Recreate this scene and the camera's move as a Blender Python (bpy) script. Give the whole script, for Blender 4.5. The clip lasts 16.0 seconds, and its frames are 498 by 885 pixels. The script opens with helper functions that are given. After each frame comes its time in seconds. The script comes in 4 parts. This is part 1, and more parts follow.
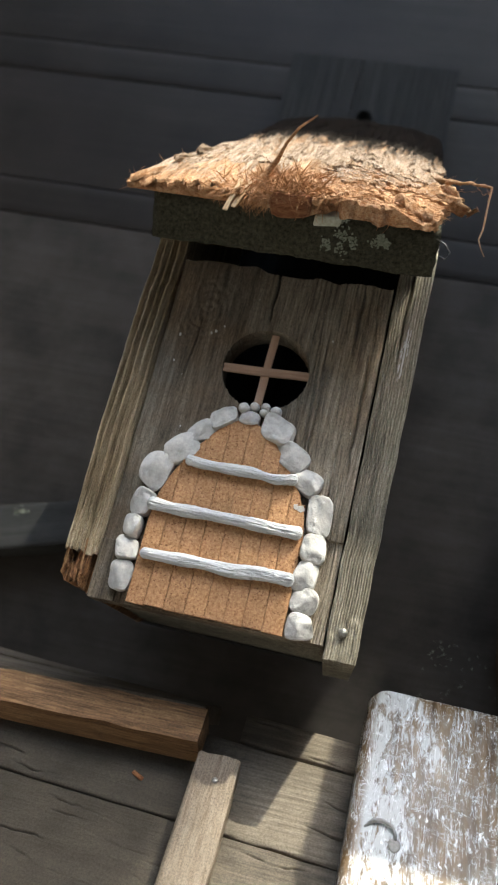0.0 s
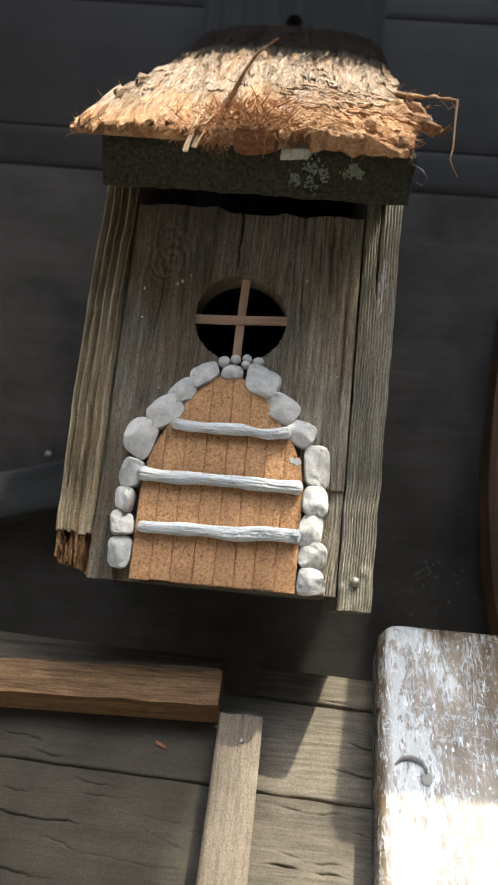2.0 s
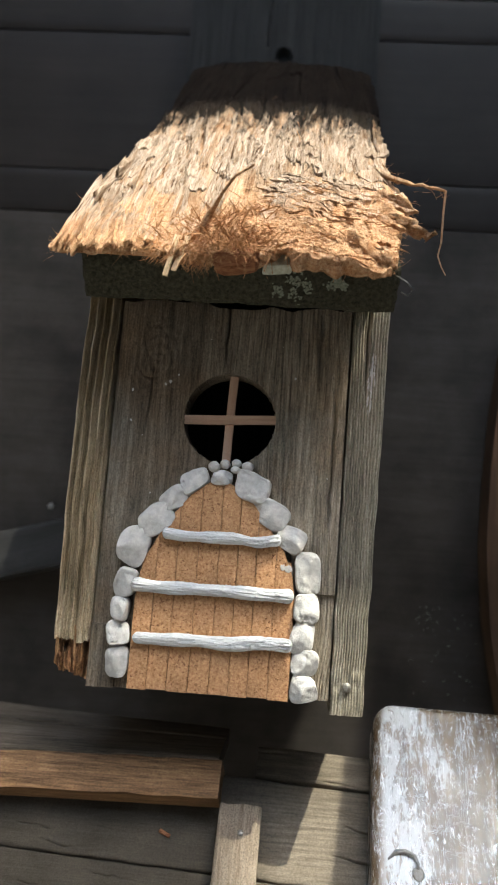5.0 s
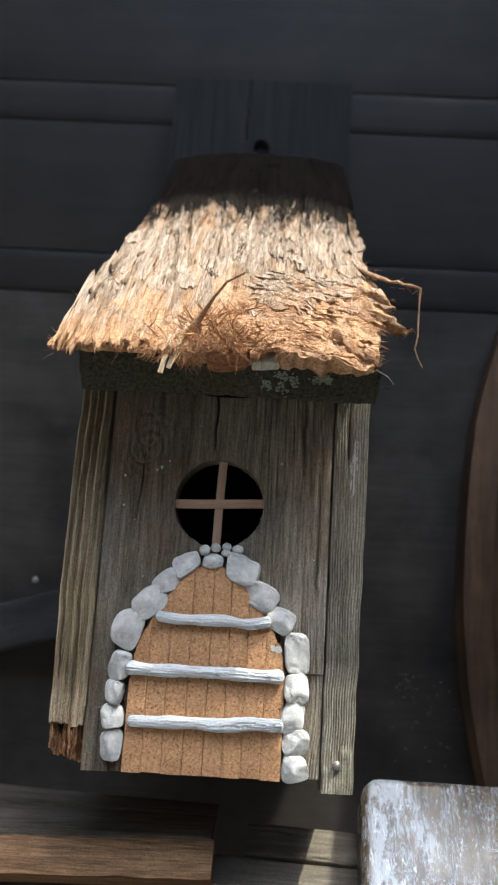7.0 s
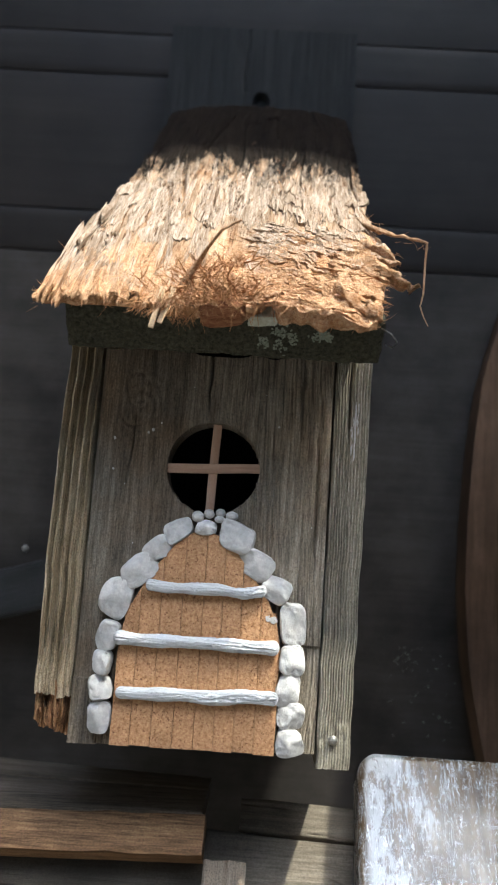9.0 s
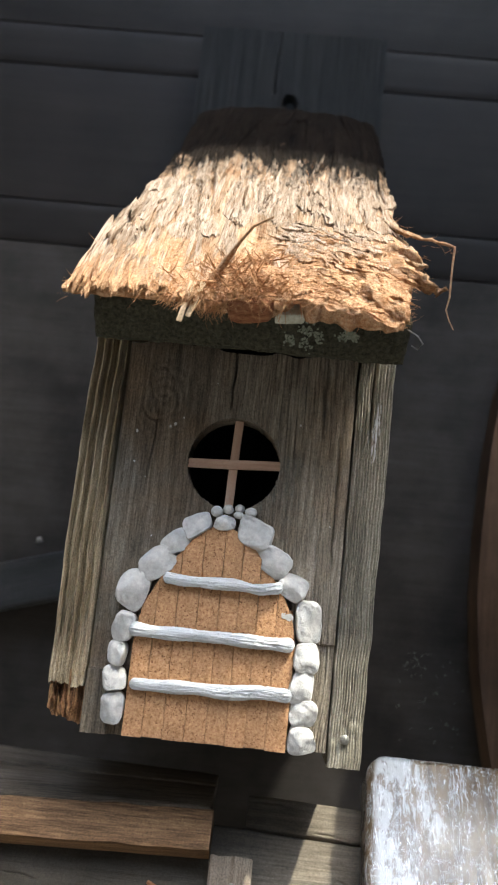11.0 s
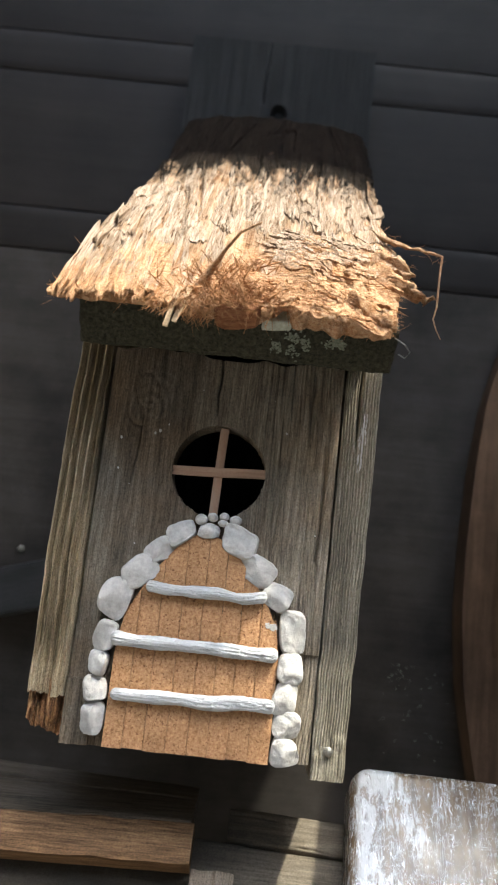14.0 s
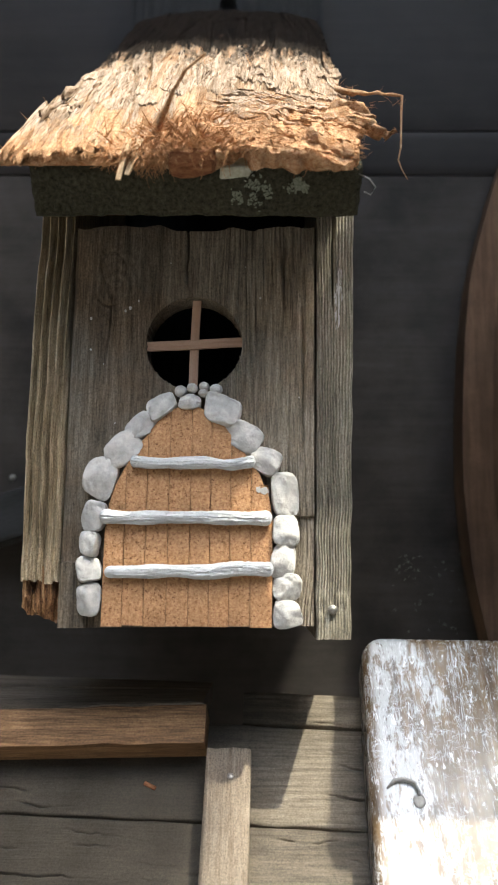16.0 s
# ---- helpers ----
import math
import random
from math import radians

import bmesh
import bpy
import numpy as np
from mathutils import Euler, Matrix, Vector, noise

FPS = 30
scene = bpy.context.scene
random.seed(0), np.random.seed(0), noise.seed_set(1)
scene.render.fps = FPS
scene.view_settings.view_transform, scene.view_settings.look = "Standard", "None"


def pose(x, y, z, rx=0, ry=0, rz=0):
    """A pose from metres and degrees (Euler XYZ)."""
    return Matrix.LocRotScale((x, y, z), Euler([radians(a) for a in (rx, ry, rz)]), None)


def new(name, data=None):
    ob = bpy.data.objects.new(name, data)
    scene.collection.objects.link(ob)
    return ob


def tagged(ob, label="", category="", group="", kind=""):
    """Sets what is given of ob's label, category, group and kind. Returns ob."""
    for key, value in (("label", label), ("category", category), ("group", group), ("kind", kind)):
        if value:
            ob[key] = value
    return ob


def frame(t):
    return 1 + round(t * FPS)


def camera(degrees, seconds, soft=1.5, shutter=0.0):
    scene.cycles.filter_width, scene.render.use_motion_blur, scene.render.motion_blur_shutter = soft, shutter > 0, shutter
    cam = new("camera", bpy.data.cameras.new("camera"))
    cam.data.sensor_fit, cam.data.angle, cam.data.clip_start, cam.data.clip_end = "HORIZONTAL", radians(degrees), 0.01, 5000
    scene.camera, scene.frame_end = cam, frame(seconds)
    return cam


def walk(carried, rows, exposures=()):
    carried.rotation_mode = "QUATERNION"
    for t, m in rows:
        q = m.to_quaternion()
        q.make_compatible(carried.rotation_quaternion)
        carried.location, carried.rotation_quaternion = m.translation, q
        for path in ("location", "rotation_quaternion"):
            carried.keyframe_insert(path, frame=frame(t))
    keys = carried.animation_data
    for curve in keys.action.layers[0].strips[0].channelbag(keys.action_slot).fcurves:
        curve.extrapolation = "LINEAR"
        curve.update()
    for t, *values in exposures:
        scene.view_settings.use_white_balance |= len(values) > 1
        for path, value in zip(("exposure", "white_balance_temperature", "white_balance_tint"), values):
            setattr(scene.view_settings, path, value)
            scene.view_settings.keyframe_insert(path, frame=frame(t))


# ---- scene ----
cam = camera(34.6, 16.0, soft=2.0)
cam.data.dof.use_dof, cam.data.dof.focus_distance, cam.data.dof.aperture_fstop = True, 0.465, 10.0
# t, x, y, z, and the turn about x, y and z in degrees
ROWS = [
    (0, 0.0813, -0.4679, 1.1587, 108.29, -13.23, 5.36),
    (0.5, 0.0616, -0.4712, 1.1674, 105.55, -10.63, 4.87),
    (1, 0.0543, -0.4668, 1.1750, 104.39, -7.82, 4.09),
    (1.5, 0.0423, -0.4736, 1.1792, 103.38, -6.39, 3.08),
    (2, 0.0389, -0.4587, 1.1833, 102.48, -5.69, 1.94),
    (2.5, 0.0463, -0.4501, 1.1903, 101.49, -6.36, 1.88),
    (3, 0.0678, -0.4463, 1.2051, 100.27, -8.53, 5.61),
    (3.5, 0.0636, -0.4346, 1.2258, 99.36, -7.93, 5.43),
    (4, 0.0456, -0.4533, 1.2544, 98.68, -5.67, 5.10),
    (4.5, 0.0488, -0.4690, 1.2711, 97.69, -4.80, 4.15),
    (7, 0.0332, -0.5037, 1.3002, 101.40, -3.49, 1.14),
    (7.5, 0.0339, -0.5081, 1.3025, 102.38, -3.20, 0.40),
    (8, 0.0340, -0.4929, 1.3047, 101.53, -3.32, -0.06),
    (8.5, 0.0330, -0.4848, 1.3026, 100.56, -3.72, 0.54),
    (9, 0.0352, -0.4792, 1.2967, 99.67, -3.92, 1.01),
    (11.5, 0.0249, -0.4806, 1.2904, 100.46, -6.30, 1.09),
    (12, 0.0240, -0.4761, 1.2925, 101.02, -6.39, 1.01),
    (12.5, 0.0240, -0.4714, 1.2971, 100.72, -6.37, 0.75),
    (13, 0.0249, -0.4699, 1.2968, 100.36, -6.32, 0.36),
    (13.5, 0.0252, -0.4738, 1.2932, 100.22, -6.44, 0.12),
    (14, 0.0274, -0.4761, 1.2885, 101.06, -6.38, 0.04),
    (14.5, 0.0302, -0.4785, 1.2892, 101.00, -6.29, 1.22),
    (15, 0.0336, -0.4757, 1.2832, 100.67, -5.99, 1.21),
    (15.5, 0.0341, -0.4613, 1.2601, 100.16, -5.05, 1.16),
    (16, 0.0452, -0.4504, 1.2258, 99.66, -0.75, 1.37),
]
walk(cam, [(t, pose(x, y, z, rx, ry, rz)) for t, x, y, z, rx, ry, rz in ROWS], [(0.0, 2.59, 6200, -1), (4.5, 2.58, 6350, -1), (7.0, 2.52, 5800, -1), (9.0, 2.63, 5850, -1), (11.5, 2.72, 6080, 0), (16.0, 2.74, 6280, 0)])

# ---- light ----
SUN_WAY = Vector((-0.380, 0.400, -1.0))
sun_data = bpy.data.lights.new("sun", "SUN")
sun_data.energy, sun_data.angle, sun_data.color = 1.45, radians(0.6), (1.0, 0.93, 0.82)
sun = new("sun", sun_data)
sun.rotation_euler = SUN_WAY.to_track_quat("-Z", "Y").to_euler()
sun.location = (0.8, -0.8, 3.5)
world = bpy.data.worlds.new("world")
scene.world = world
world.use_nodes = True
wt = world.node_tree
sky = wt.nodes.new("ShaderNodeTexSky")
sky.sky_type, sky.sun_disc = "NISHITA", False
sky.dust_density, sky.ozone_density = 2.0, 0.6
sky.sun_elevation, sky.sun_rotation = radians(61.1), radians(136.5)
wt.links.new(sky.outputs[0], wt.nodes["Background"].inputs[0])
wt.nodes["Background"].inputs[1].default_value = 0.25

# ---- noise and mesh helpers ----
BASE = 1.2  # height of the house's underside


def vnoise(x, y, seed=0):
    """Smooth value noise from -1 to 1."""
    x, y = np.asarray(x, float), np.asarray(y, float)
    xi, yi = np.floor(x), np.floor(y)
    fx, fy = x - xi, y - yi
    fx, fy = fx * fx * (3 - 2 * fx), fy * fy * (3 - 2 * fy)

    def h(a, b):
        n = np.sin(a * 127.1 + b * 311.7 + seed * 74.7) * 43758.5453
        return (n - np.floor(n)) * 2 - 1

    return (h(xi, yi) * (1 - fx) + h(xi + 1, yi) * fx) * (1 - fy) + (h(xi, yi + 1) * (1 - fx) + h(xi + 1, yi + 1) * fx) * fy


def fbm(x, y, seed=0, octaves=4):
    total, amp = 0.0, 0.5
    for n in range(octaves):
        total = total + amp * vnoise(x * 2**n + 17.3 * n, y * 2**n - 9.1 * n, seed + n)
        amp *= 0.5
    return total


def mesh_from(verts, faces, smooth=False):
    me = bpy.data.meshes.new("mesh")
    me.from_pydata([tuple(v) for v in verts], [], [tuple(f) for f in faces])
    me.update()
    if smooth:
        me.polygons.foreach_set("use_smooth", [True] * len(me.polygons))
    return me


def slab(nu, nv, shape, back, hole=None, smooth=True):
    """A thick sheet: shape(u, v) gives its flat places and the relief of its front; back(places) its rear; hole(places) its open part."""
    u, v = np.meshgrid(np.linspace(0, 1, nu + 1), np.linspace(0, 1, nv + 1))
    flat, relief = shape(u.ravel(), v.ravel())
    n = len(flat)
    verts = np.concatenate([flat + relief, back(flat)])
    idx = np.arange(n).reshape(nv + 1, nu + 1)
    quads = np.stack([idx[:-1, :-1], idx[:-1, 1:], idx[1:, 1:], idx[1:, :-1]], -1).reshape(-1, 4)
    if hole is not None:
        quads = quads[~hole(flat[quads].mean(1))]
    edges = {}
    for q in quads.tolist():
        for a, b in zip(q, q[1:] + q[:1]):
            if (b, a) in edges:
                del edges[(b, a)]
            else:
                edges[(a, b)] = 1
    sides = [(b, a, a + n, b + n) for a, b in edges]
    faces = quads.tolist() + (quads[:, ::-1] + n).tolist() + sides
    used = np.unique(np.array([i for f in faces for i in f]))
    index = np.full(2 * n, -1)
    index[used] = np.arange(len(used))
    me = mesh_from(verts[used], [[int(index[i]) for i in f] for f in faces])
    if smooth:
        flags = [True] * (2 * len(quads)) + [False] * len(sides)
        me.polygons.foreach_set("use_smooth", flags)
        me.set_sharp_from_angle(angle=radians(45))
    return me


def part(name, me, material, parent=None, label="", m=None):
    if isinstance(me, bmesh.types.BMesh):
        bm, me = me, bpy.data.meshes.new(name)
        bm.to_mesh(me)
        bm.free()
    me.name = name
    me.materials.clear()
    me.materials.append(material)
    ob = new(name, me)
    if parent is not None:
        ob.parent = parent
    if m is not None:
        ob.matrix_basis = m
    if label:
        tagged(ob, label)
    return ob


def thing(name, m, label, category, group="", kind=""):
    return_ob = new(name)
    return_ob.matrix_basis = m
    return_ob.empty_display_size = 0.02
    return tagged(return_ob, label, category, group, kind)


def rough_box(lo, hi, seed=0, cuts=6, wobble=0.0006, bevel=0.0012):
    """A box with slightly uneven faces and worn edges."""
    bm = bmesh.new()
    bmesh.ops.create_cube(bm, size=1)
    lo, hi = Vector(lo), Vector(hi)
    size, mid = hi - lo, (hi + lo) / 2
    for v in bm.verts:
        v.co = Vector(a * b for a, b in zip(v.co, size)) + mid
    if bevel:
        bmesh.ops.bevel(bm, geom=bm.edges[:], offset=bevel, segments=2, affect="EDGES", profile=0.6)
    if cuts:
        long = [e for e in bm.edges if e.calc_length() > max(size) * 0.4]
        bmesh.ops.subdivide_edges(bm, edges=long, cuts=cuts, use_grid_fill=True)
    for v in bm.verts:
        v.co += wobble * noise.noise_vector(v.co * 45 + Vector((seed * 7.1, 0, 0)))
    return bm


def rod(points, radii, sides=6, cap=True):
    """A tapered rod through points."""
    bm = bmesh.new()
    rings = []
    for n, p in enumerate(points):
        p = Vector(p)
        a, b = Vector(points[max(n - 1, 0)]), Vector(points[min(n + 1, len(points) - 1)])
        q = (b - a).normalized().to_track_quat("Z", "Y")
        rings.append([bm.verts.new(p + q @ Vector((radii[n] * math.cos(k * math.tau / sides), radii[n] * math.sin(k * math.tau / sides), 0))) for k in range(sides)])
    for r, s in zip(rings, rings[1:]):
        for k in range(sides):
            bm.faces.new((r[k], r[(k + 1) % sides], s[(k + 1) % sides], s[k])).smooth = True
    if cap:
        bm.faces.new(rings[0][::-1])
        bm.faces.new(rings[-1])
    return bm


# ---- materials ----
def node_material(name):
    mat = bpy.data.materials.new(name)
    mat.use_nodes = True
    nt = mat.node_tree
    return mat, nt, nt.nodes["Principled BSDF"]


def add(nt, kind, **values):
    node = nt.nodes.new(kind)
    for key, value in values.items():
        node.inputs[key].default_value = value
    return node


def ramp(nt, source, stops):
    node = nt.nodes.new("ShaderNodeValToRGB")
    while len(node.color_ramp.elements) < len(stops):
        node.color_ramp.elements.new(0.5)
    for e, (at, colour) in zip(node.color_ramp.elements, stops):
        e.position, e.color = at, (*colour, 1)
    nt.links.new(source, node.inputs[0])
    return node.outputs[0]


def mix(nt, kind, factor, a, b):
    node = nt.nodes.new("ShaderNodeMix")
    node.data_type, node.blend_type = "RGBA", kind
    for socket, value in ((node.inputs[0], factor), (node.inputs[6], a), (node.inputs[7], b)):
        if isinstance(value, bpy.types.NodeSocket):
            nt.links.new(value, socket)
        elif isinstance(value, (int, float)):
            socket.default_value = value
        else:
            socket.default_value = (*value, 1)
    return node.outputs[2]


def coords(nt, scale, turn=(0, 0, 0), shift=(0, 0, 0)):
    tc = nt.nodes.new("ShaderNodeTexCoord")
    mp = add(nt, "ShaderNodeMapping", Scale=scale, Rotation=turn, Location=shift)
    info = nt.nodes.new("ShaderNodeObjectInfo")
    off = nt.nodes.new("ShaderNodeVectorMath")
    off.operation = "SCALE"
    off.inputs[0].default_value = (0.37, 0.91, 0.53)
    nt.links.new(info.outputs["Random"], off.inputs["Scale"])
    plus = nt.nodes.new("ShaderNodeVectorMath")
    nt.links.new(tc.outputs["Object"], plus.inputs[0])
    nt.links.new(off.outputs[0], plus.inputs[1])
    nt.links.new(plus.outputs[0], mp.inputs[0])
    return mp.outputs[0]


def tex(nt, vector, scale, detail=4.0, rough=0.55, distortion=0.0):
    node = add(nt, "ShaderNodeTexNoise", Scale=scale, Detail=detail, Roughness=rough, Distortion=distortion)
    nt.links.new(vector, node.inputs["Vector"])
    return node.outputs["Fac"]


def relief(nt, bsdf, height, strength, distance):
    bump = add(nt, "ShaderNodeBump", Strength=strength, Distance=distance)
    nt.links.new(height, bump.inputs["Height"])
    nt.links.new(bump.outputs[0], bsdf.inputs["Normal"])


def wood(name, dark, mid, light, along="z", rough=0.85, grain=150.0, bump=0.6, blotch=(0.75, 1.1), tint=None, gloss=0.15, split_depth=0.8, faded_or_sunlit=None, gritty=1.0):
    """Weathered wood whose grain runs along one axis of its object."""
    mat, nt, bsdf = node_material(name)
    scale = [1.0, 1.0, 1.0]
    scale["xyz".index(along)] = 0.06
    c = coords(nt, scale)
    wide = tex(nt, c, grain * 0.45, 3, 0.5, 0.6)
    fine = tex(nt, c, grain * 2.6, 5, 0.65, 0.2)
    both = nt.nodes.new("ShaderNodeMath")
    both.operation = "MULTIPLY_ADD"
    both.inputs[1].default_value = 0.55
    nt.links.new(fine, both.inputs[0])
    half = nt.nodes.new("ShaderNodeMath")
    half.operation = "MULTIPLY"
    half.inputs[1].default_value = 0.45
    nt.links.new(wide, half.inputs[0])
    nt.links.new(half.outputs[0], both.inputs[2])
    colour = ramp(nt, both.outputs[0], [(0.36, dark), (0.5, mid), (0.66, light)])
    c2 = coords(nt, (1, 1, 1))
    spots = ramp(nt, tex(nt, c2, 16, 4, 0.6), [(0.3, (blotch[0],) * 3), (0.7, (blotch[1],) * 3)])
    colour = mix(nt, "MULTIPLY", 1.0, colour, spots)
    grit = tex(nt, c2, 850, 4, 0.75)
    colour = mix(nt, "MULTIPLY", 1.0, colour, ramp(nt, grit, [(0.32, (1 - 0.38 * gritty,) * 3), (0.5, (0.98,) * 3), (0.7, (1 + 0.3 * gritty,) * 3)]))
    thin = [1.0, 1.0, 1.0]
    thin["xyz".index(along)] = 0.018
    split = ramp(nt, tex(nt, coords(nt, thin), grain * 1.5, 3, 0.6, 0.5), [(0.485, (1, 1, 1)), (0.5, (0.45, 0.42, 0.4)), (0.515, (1, 1, 1))])
    colour = mix(nt, "MULTIPLY", split_depth, colour, split)
    if tint:
        where = ramp(nt, tex(nt, c2, 9, 5, 0.7), [(0.45, (0, 0, 0)), (0.62, (1, 1, 1))])
        colour = mix(nt, "MIX", where, colour, mix(nt, "MULTIPLY", 1.0, colour, tint))
    if faded_or_sunlit:
        # paler towards one side, with a ragged limit: bleached panel, painted sunlight on planks
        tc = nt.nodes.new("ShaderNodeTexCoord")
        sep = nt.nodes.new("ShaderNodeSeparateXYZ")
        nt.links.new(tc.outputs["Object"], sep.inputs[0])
        far = add(nt, "ShaderNodeMapRange", **{"From Min": faded_or_sunlit[0], "From Max": faded_or_sunlit[1]})
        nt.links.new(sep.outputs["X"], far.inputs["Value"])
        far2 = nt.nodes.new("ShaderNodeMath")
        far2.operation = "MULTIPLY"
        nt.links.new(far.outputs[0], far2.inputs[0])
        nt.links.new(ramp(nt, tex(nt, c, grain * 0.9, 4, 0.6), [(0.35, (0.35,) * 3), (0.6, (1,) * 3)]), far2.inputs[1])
        colour = mix(nt, "MIX", far2.outputs[0], colour, mix(nt, "MULTIPLY", 1.0, colour, faded_or_sunlit[2]))
    nt.links.new(colour, bsdf.inputs["Base Color"])
    bsdf.inputs["Roughness"].default_value = rough
    bsdf.inputs["Specular IOR Level"].default_value = gloss
    rise = mix(nt, "MIX", 0.35 * gritty, both.outputs[0], grit)
    relief(nt, bsdf, mix(nt, "MULTIPLY", split_depth * 0.7, rise, split), bump, 0.0012)
    return mat


def speckled(name, dark, light, scale, rough=0.8, bump=0.4, distance=0.0006, pits=None, gloss=0.2, blotch_scale=20):
    """A mottled surface at two scales, with small dark pits if asked for."""
    mat, nt, bsdf = node_material(name)
    c = coords(nt, (1, 1, 1))
    fine, wide = tex(nt, c, scale, 6, 0.7), tex(nt, c, blotch_scale, 4, 0.6)
    colour = ramp(nt, fine, [(0.32, dark), (0.68, light)])
    colour = mix(nt, "MULTIPLY", 1.0, colour, ramp(nt, wide, [(0.3, (0.8, 0.8, 0.8)), (0.7, (1.08, 1.06, 1.04))]))
    height = fine
    if pits:
        where = ramp(nt, tex(nt, c, pits[0], 3, 0.6), [(pits[1], (1, 1, 1)), (pits[1] + 0.06, (0, 0, 0))])
        colour = mix(nt, "MIX", where, colour, pits[2])
        height = mix(nt, "MIX", where, fine, (0, 0, 0))
    nt.links.new(colour, bsdf.inputs["Base Color"])
    bsdf.inputs["Roughness"].default_value = rough
    bsdf.inputs["Specular IOR Level"].default_value = gloss
    relief(nt, bsdf, height, bump, distance)
    return mat


GREY_WOOD = wood("grey_weathered_wood", (0.090, 0.075, 0.053), (0.262, 0.225, 0.164), (0.44, 0.391, 0.303), "z", grain=430, bump=0.9)
PANEL_WOOD = wood("panel_wood", (0.078, 0.061, 0.043), (0.150, 0.120, 0.086), (0.235, 0.195, 0.147), "z", grain=560, bump=1.0, tint=(1.03, 0.89, 0.76), faded_or_sunlit=(-0.02, 0.045, (1.85, 1.88, 1.90)))
YELLOW_WOOD = wood("ridged_wood", (0.12, 0.086, 0.045), (0.42, 0.315, 0.19), (0.66, 0.535, 0.36), "z", grain=450, bump=1.0, gritty=1.25)
MOSSY = speckled("mossy_wood", (0.016, 0.0146, 0.0092), (0.078, 0.0715, 0.046), 420, 0.95, 1.0, 0.0015, blotch_scale=40)
LICHEN = speckled("lichen", (0.12, 0.128, 0.095), (0.30, 0.315, 0.25), 900, 0.95, 0.8, 0.0008)
ROTTEN = wood("rotten_wood", (0.034, 0.017, 0.009), (0.190, 0.092, 0.041), (0.44, 0.265, 0.13), "z", rough=0.95, grain=230, bump=1.0, gritty=1.3, blotch=(0.45, 1.25))
CLAY = speckled("white_clay", (0.43, 0.400, 0.362), (0.58, 0.548, 0.500), 260, 0.85, 0.85, 0.0010, gloss=0.25, blotch_scale=110)
CORK = speckled("brown_cork_board", (0.27, 0.125, 0.055), (0.58, 0.33, 0.165), 620, 0.88, 0.8, 0.0008, pits=(700, 0.35, (0.19, 0.088, 0.04)), blotch_scale=35)
STICK = wood("plain_stick_wood", (0.33, 0.20, 0.13), (0.42, 0.26, 0.17), (0.50, 0.33, 0.22), "x", grain=200, bump=0.2, split_depth=0.15, gritty=0.3)
PAINTED = wood("white_painted_wood", (0.41, 0.395, 0.375), (0.57, 0.555, 0.53), (0.67, 0.655, 0.63), "x", grain=260, bump=0.8, blotch=(0.94, 1.04), split_depth=0.35, gritty=0.2)
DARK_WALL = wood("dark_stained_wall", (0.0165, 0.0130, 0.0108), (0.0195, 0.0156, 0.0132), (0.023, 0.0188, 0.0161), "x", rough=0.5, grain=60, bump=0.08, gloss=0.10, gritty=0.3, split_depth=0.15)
# planks made brighter right of the batten: sunlight put into the colour
PLANK = wood("grey_plank", (0.053, 0.0425, 0.0310), (0.061, 0.0493, 0.0362), (0.070, 0.0572, 0.0428), "x", grain=520, bump=0.6, split_depth=0.2, gritty=0.8, blotch=(0.6, 1.25), faded_or_sunlit=(0.0, 0.05, (2.4, 2.4, 2.4)))
BROWN_WOOD = wood("brown_ledge_wood", rough=0.7, gloss=0.2, dark=(0.09, 0.046, 0.020), mid=(0.225, 0.122, 0.056), light=(0.39, 0.23, 0.115), along="x", grain=260, bump=0.6)
BATTEN = wood("batten_wood", (0.125, 0.092, 0.064), (0.19, 0.147, 0.108), (0.26, 0.208, 0.158), "y", grain=700, bump=0.7, split_depth=0.25, gritty=1.0, blotch=(0.7, 1.15))
DARK_BROWN = wood("dark_brown_wood", (0.052, 0.029, 0.0165), (0.080, 0.046, 0.027), (0.112, 0.067, 0.040), "z", grain=110, bump=0.25, split_depth=0.2, gritty=0.5, blotch=(0.6, 1.3))
SPLINTER = wood("pale_splinter", (0.5, 0.33, 0.18), (0.66, 0.46, 0.27), (0.78, 0.6, 0.4), "y", grain=200, bump=0.3)
NAIL = speckled("dark_nail_steel", (0.19, 0.172, 0.15), (0.40, 0.375, 0.34), 500, 0.4, 0.2, 0.0003)
METAL = speckled("dull_steel", (0.14, 0.125, 0.105), (0.34, 0.32, 0.28), 600, 0.45, 0.2, 0.0003)
METAL.node_tree.nodes["Principled BSDF"].inputs["Metallic"].default_value = 0.8


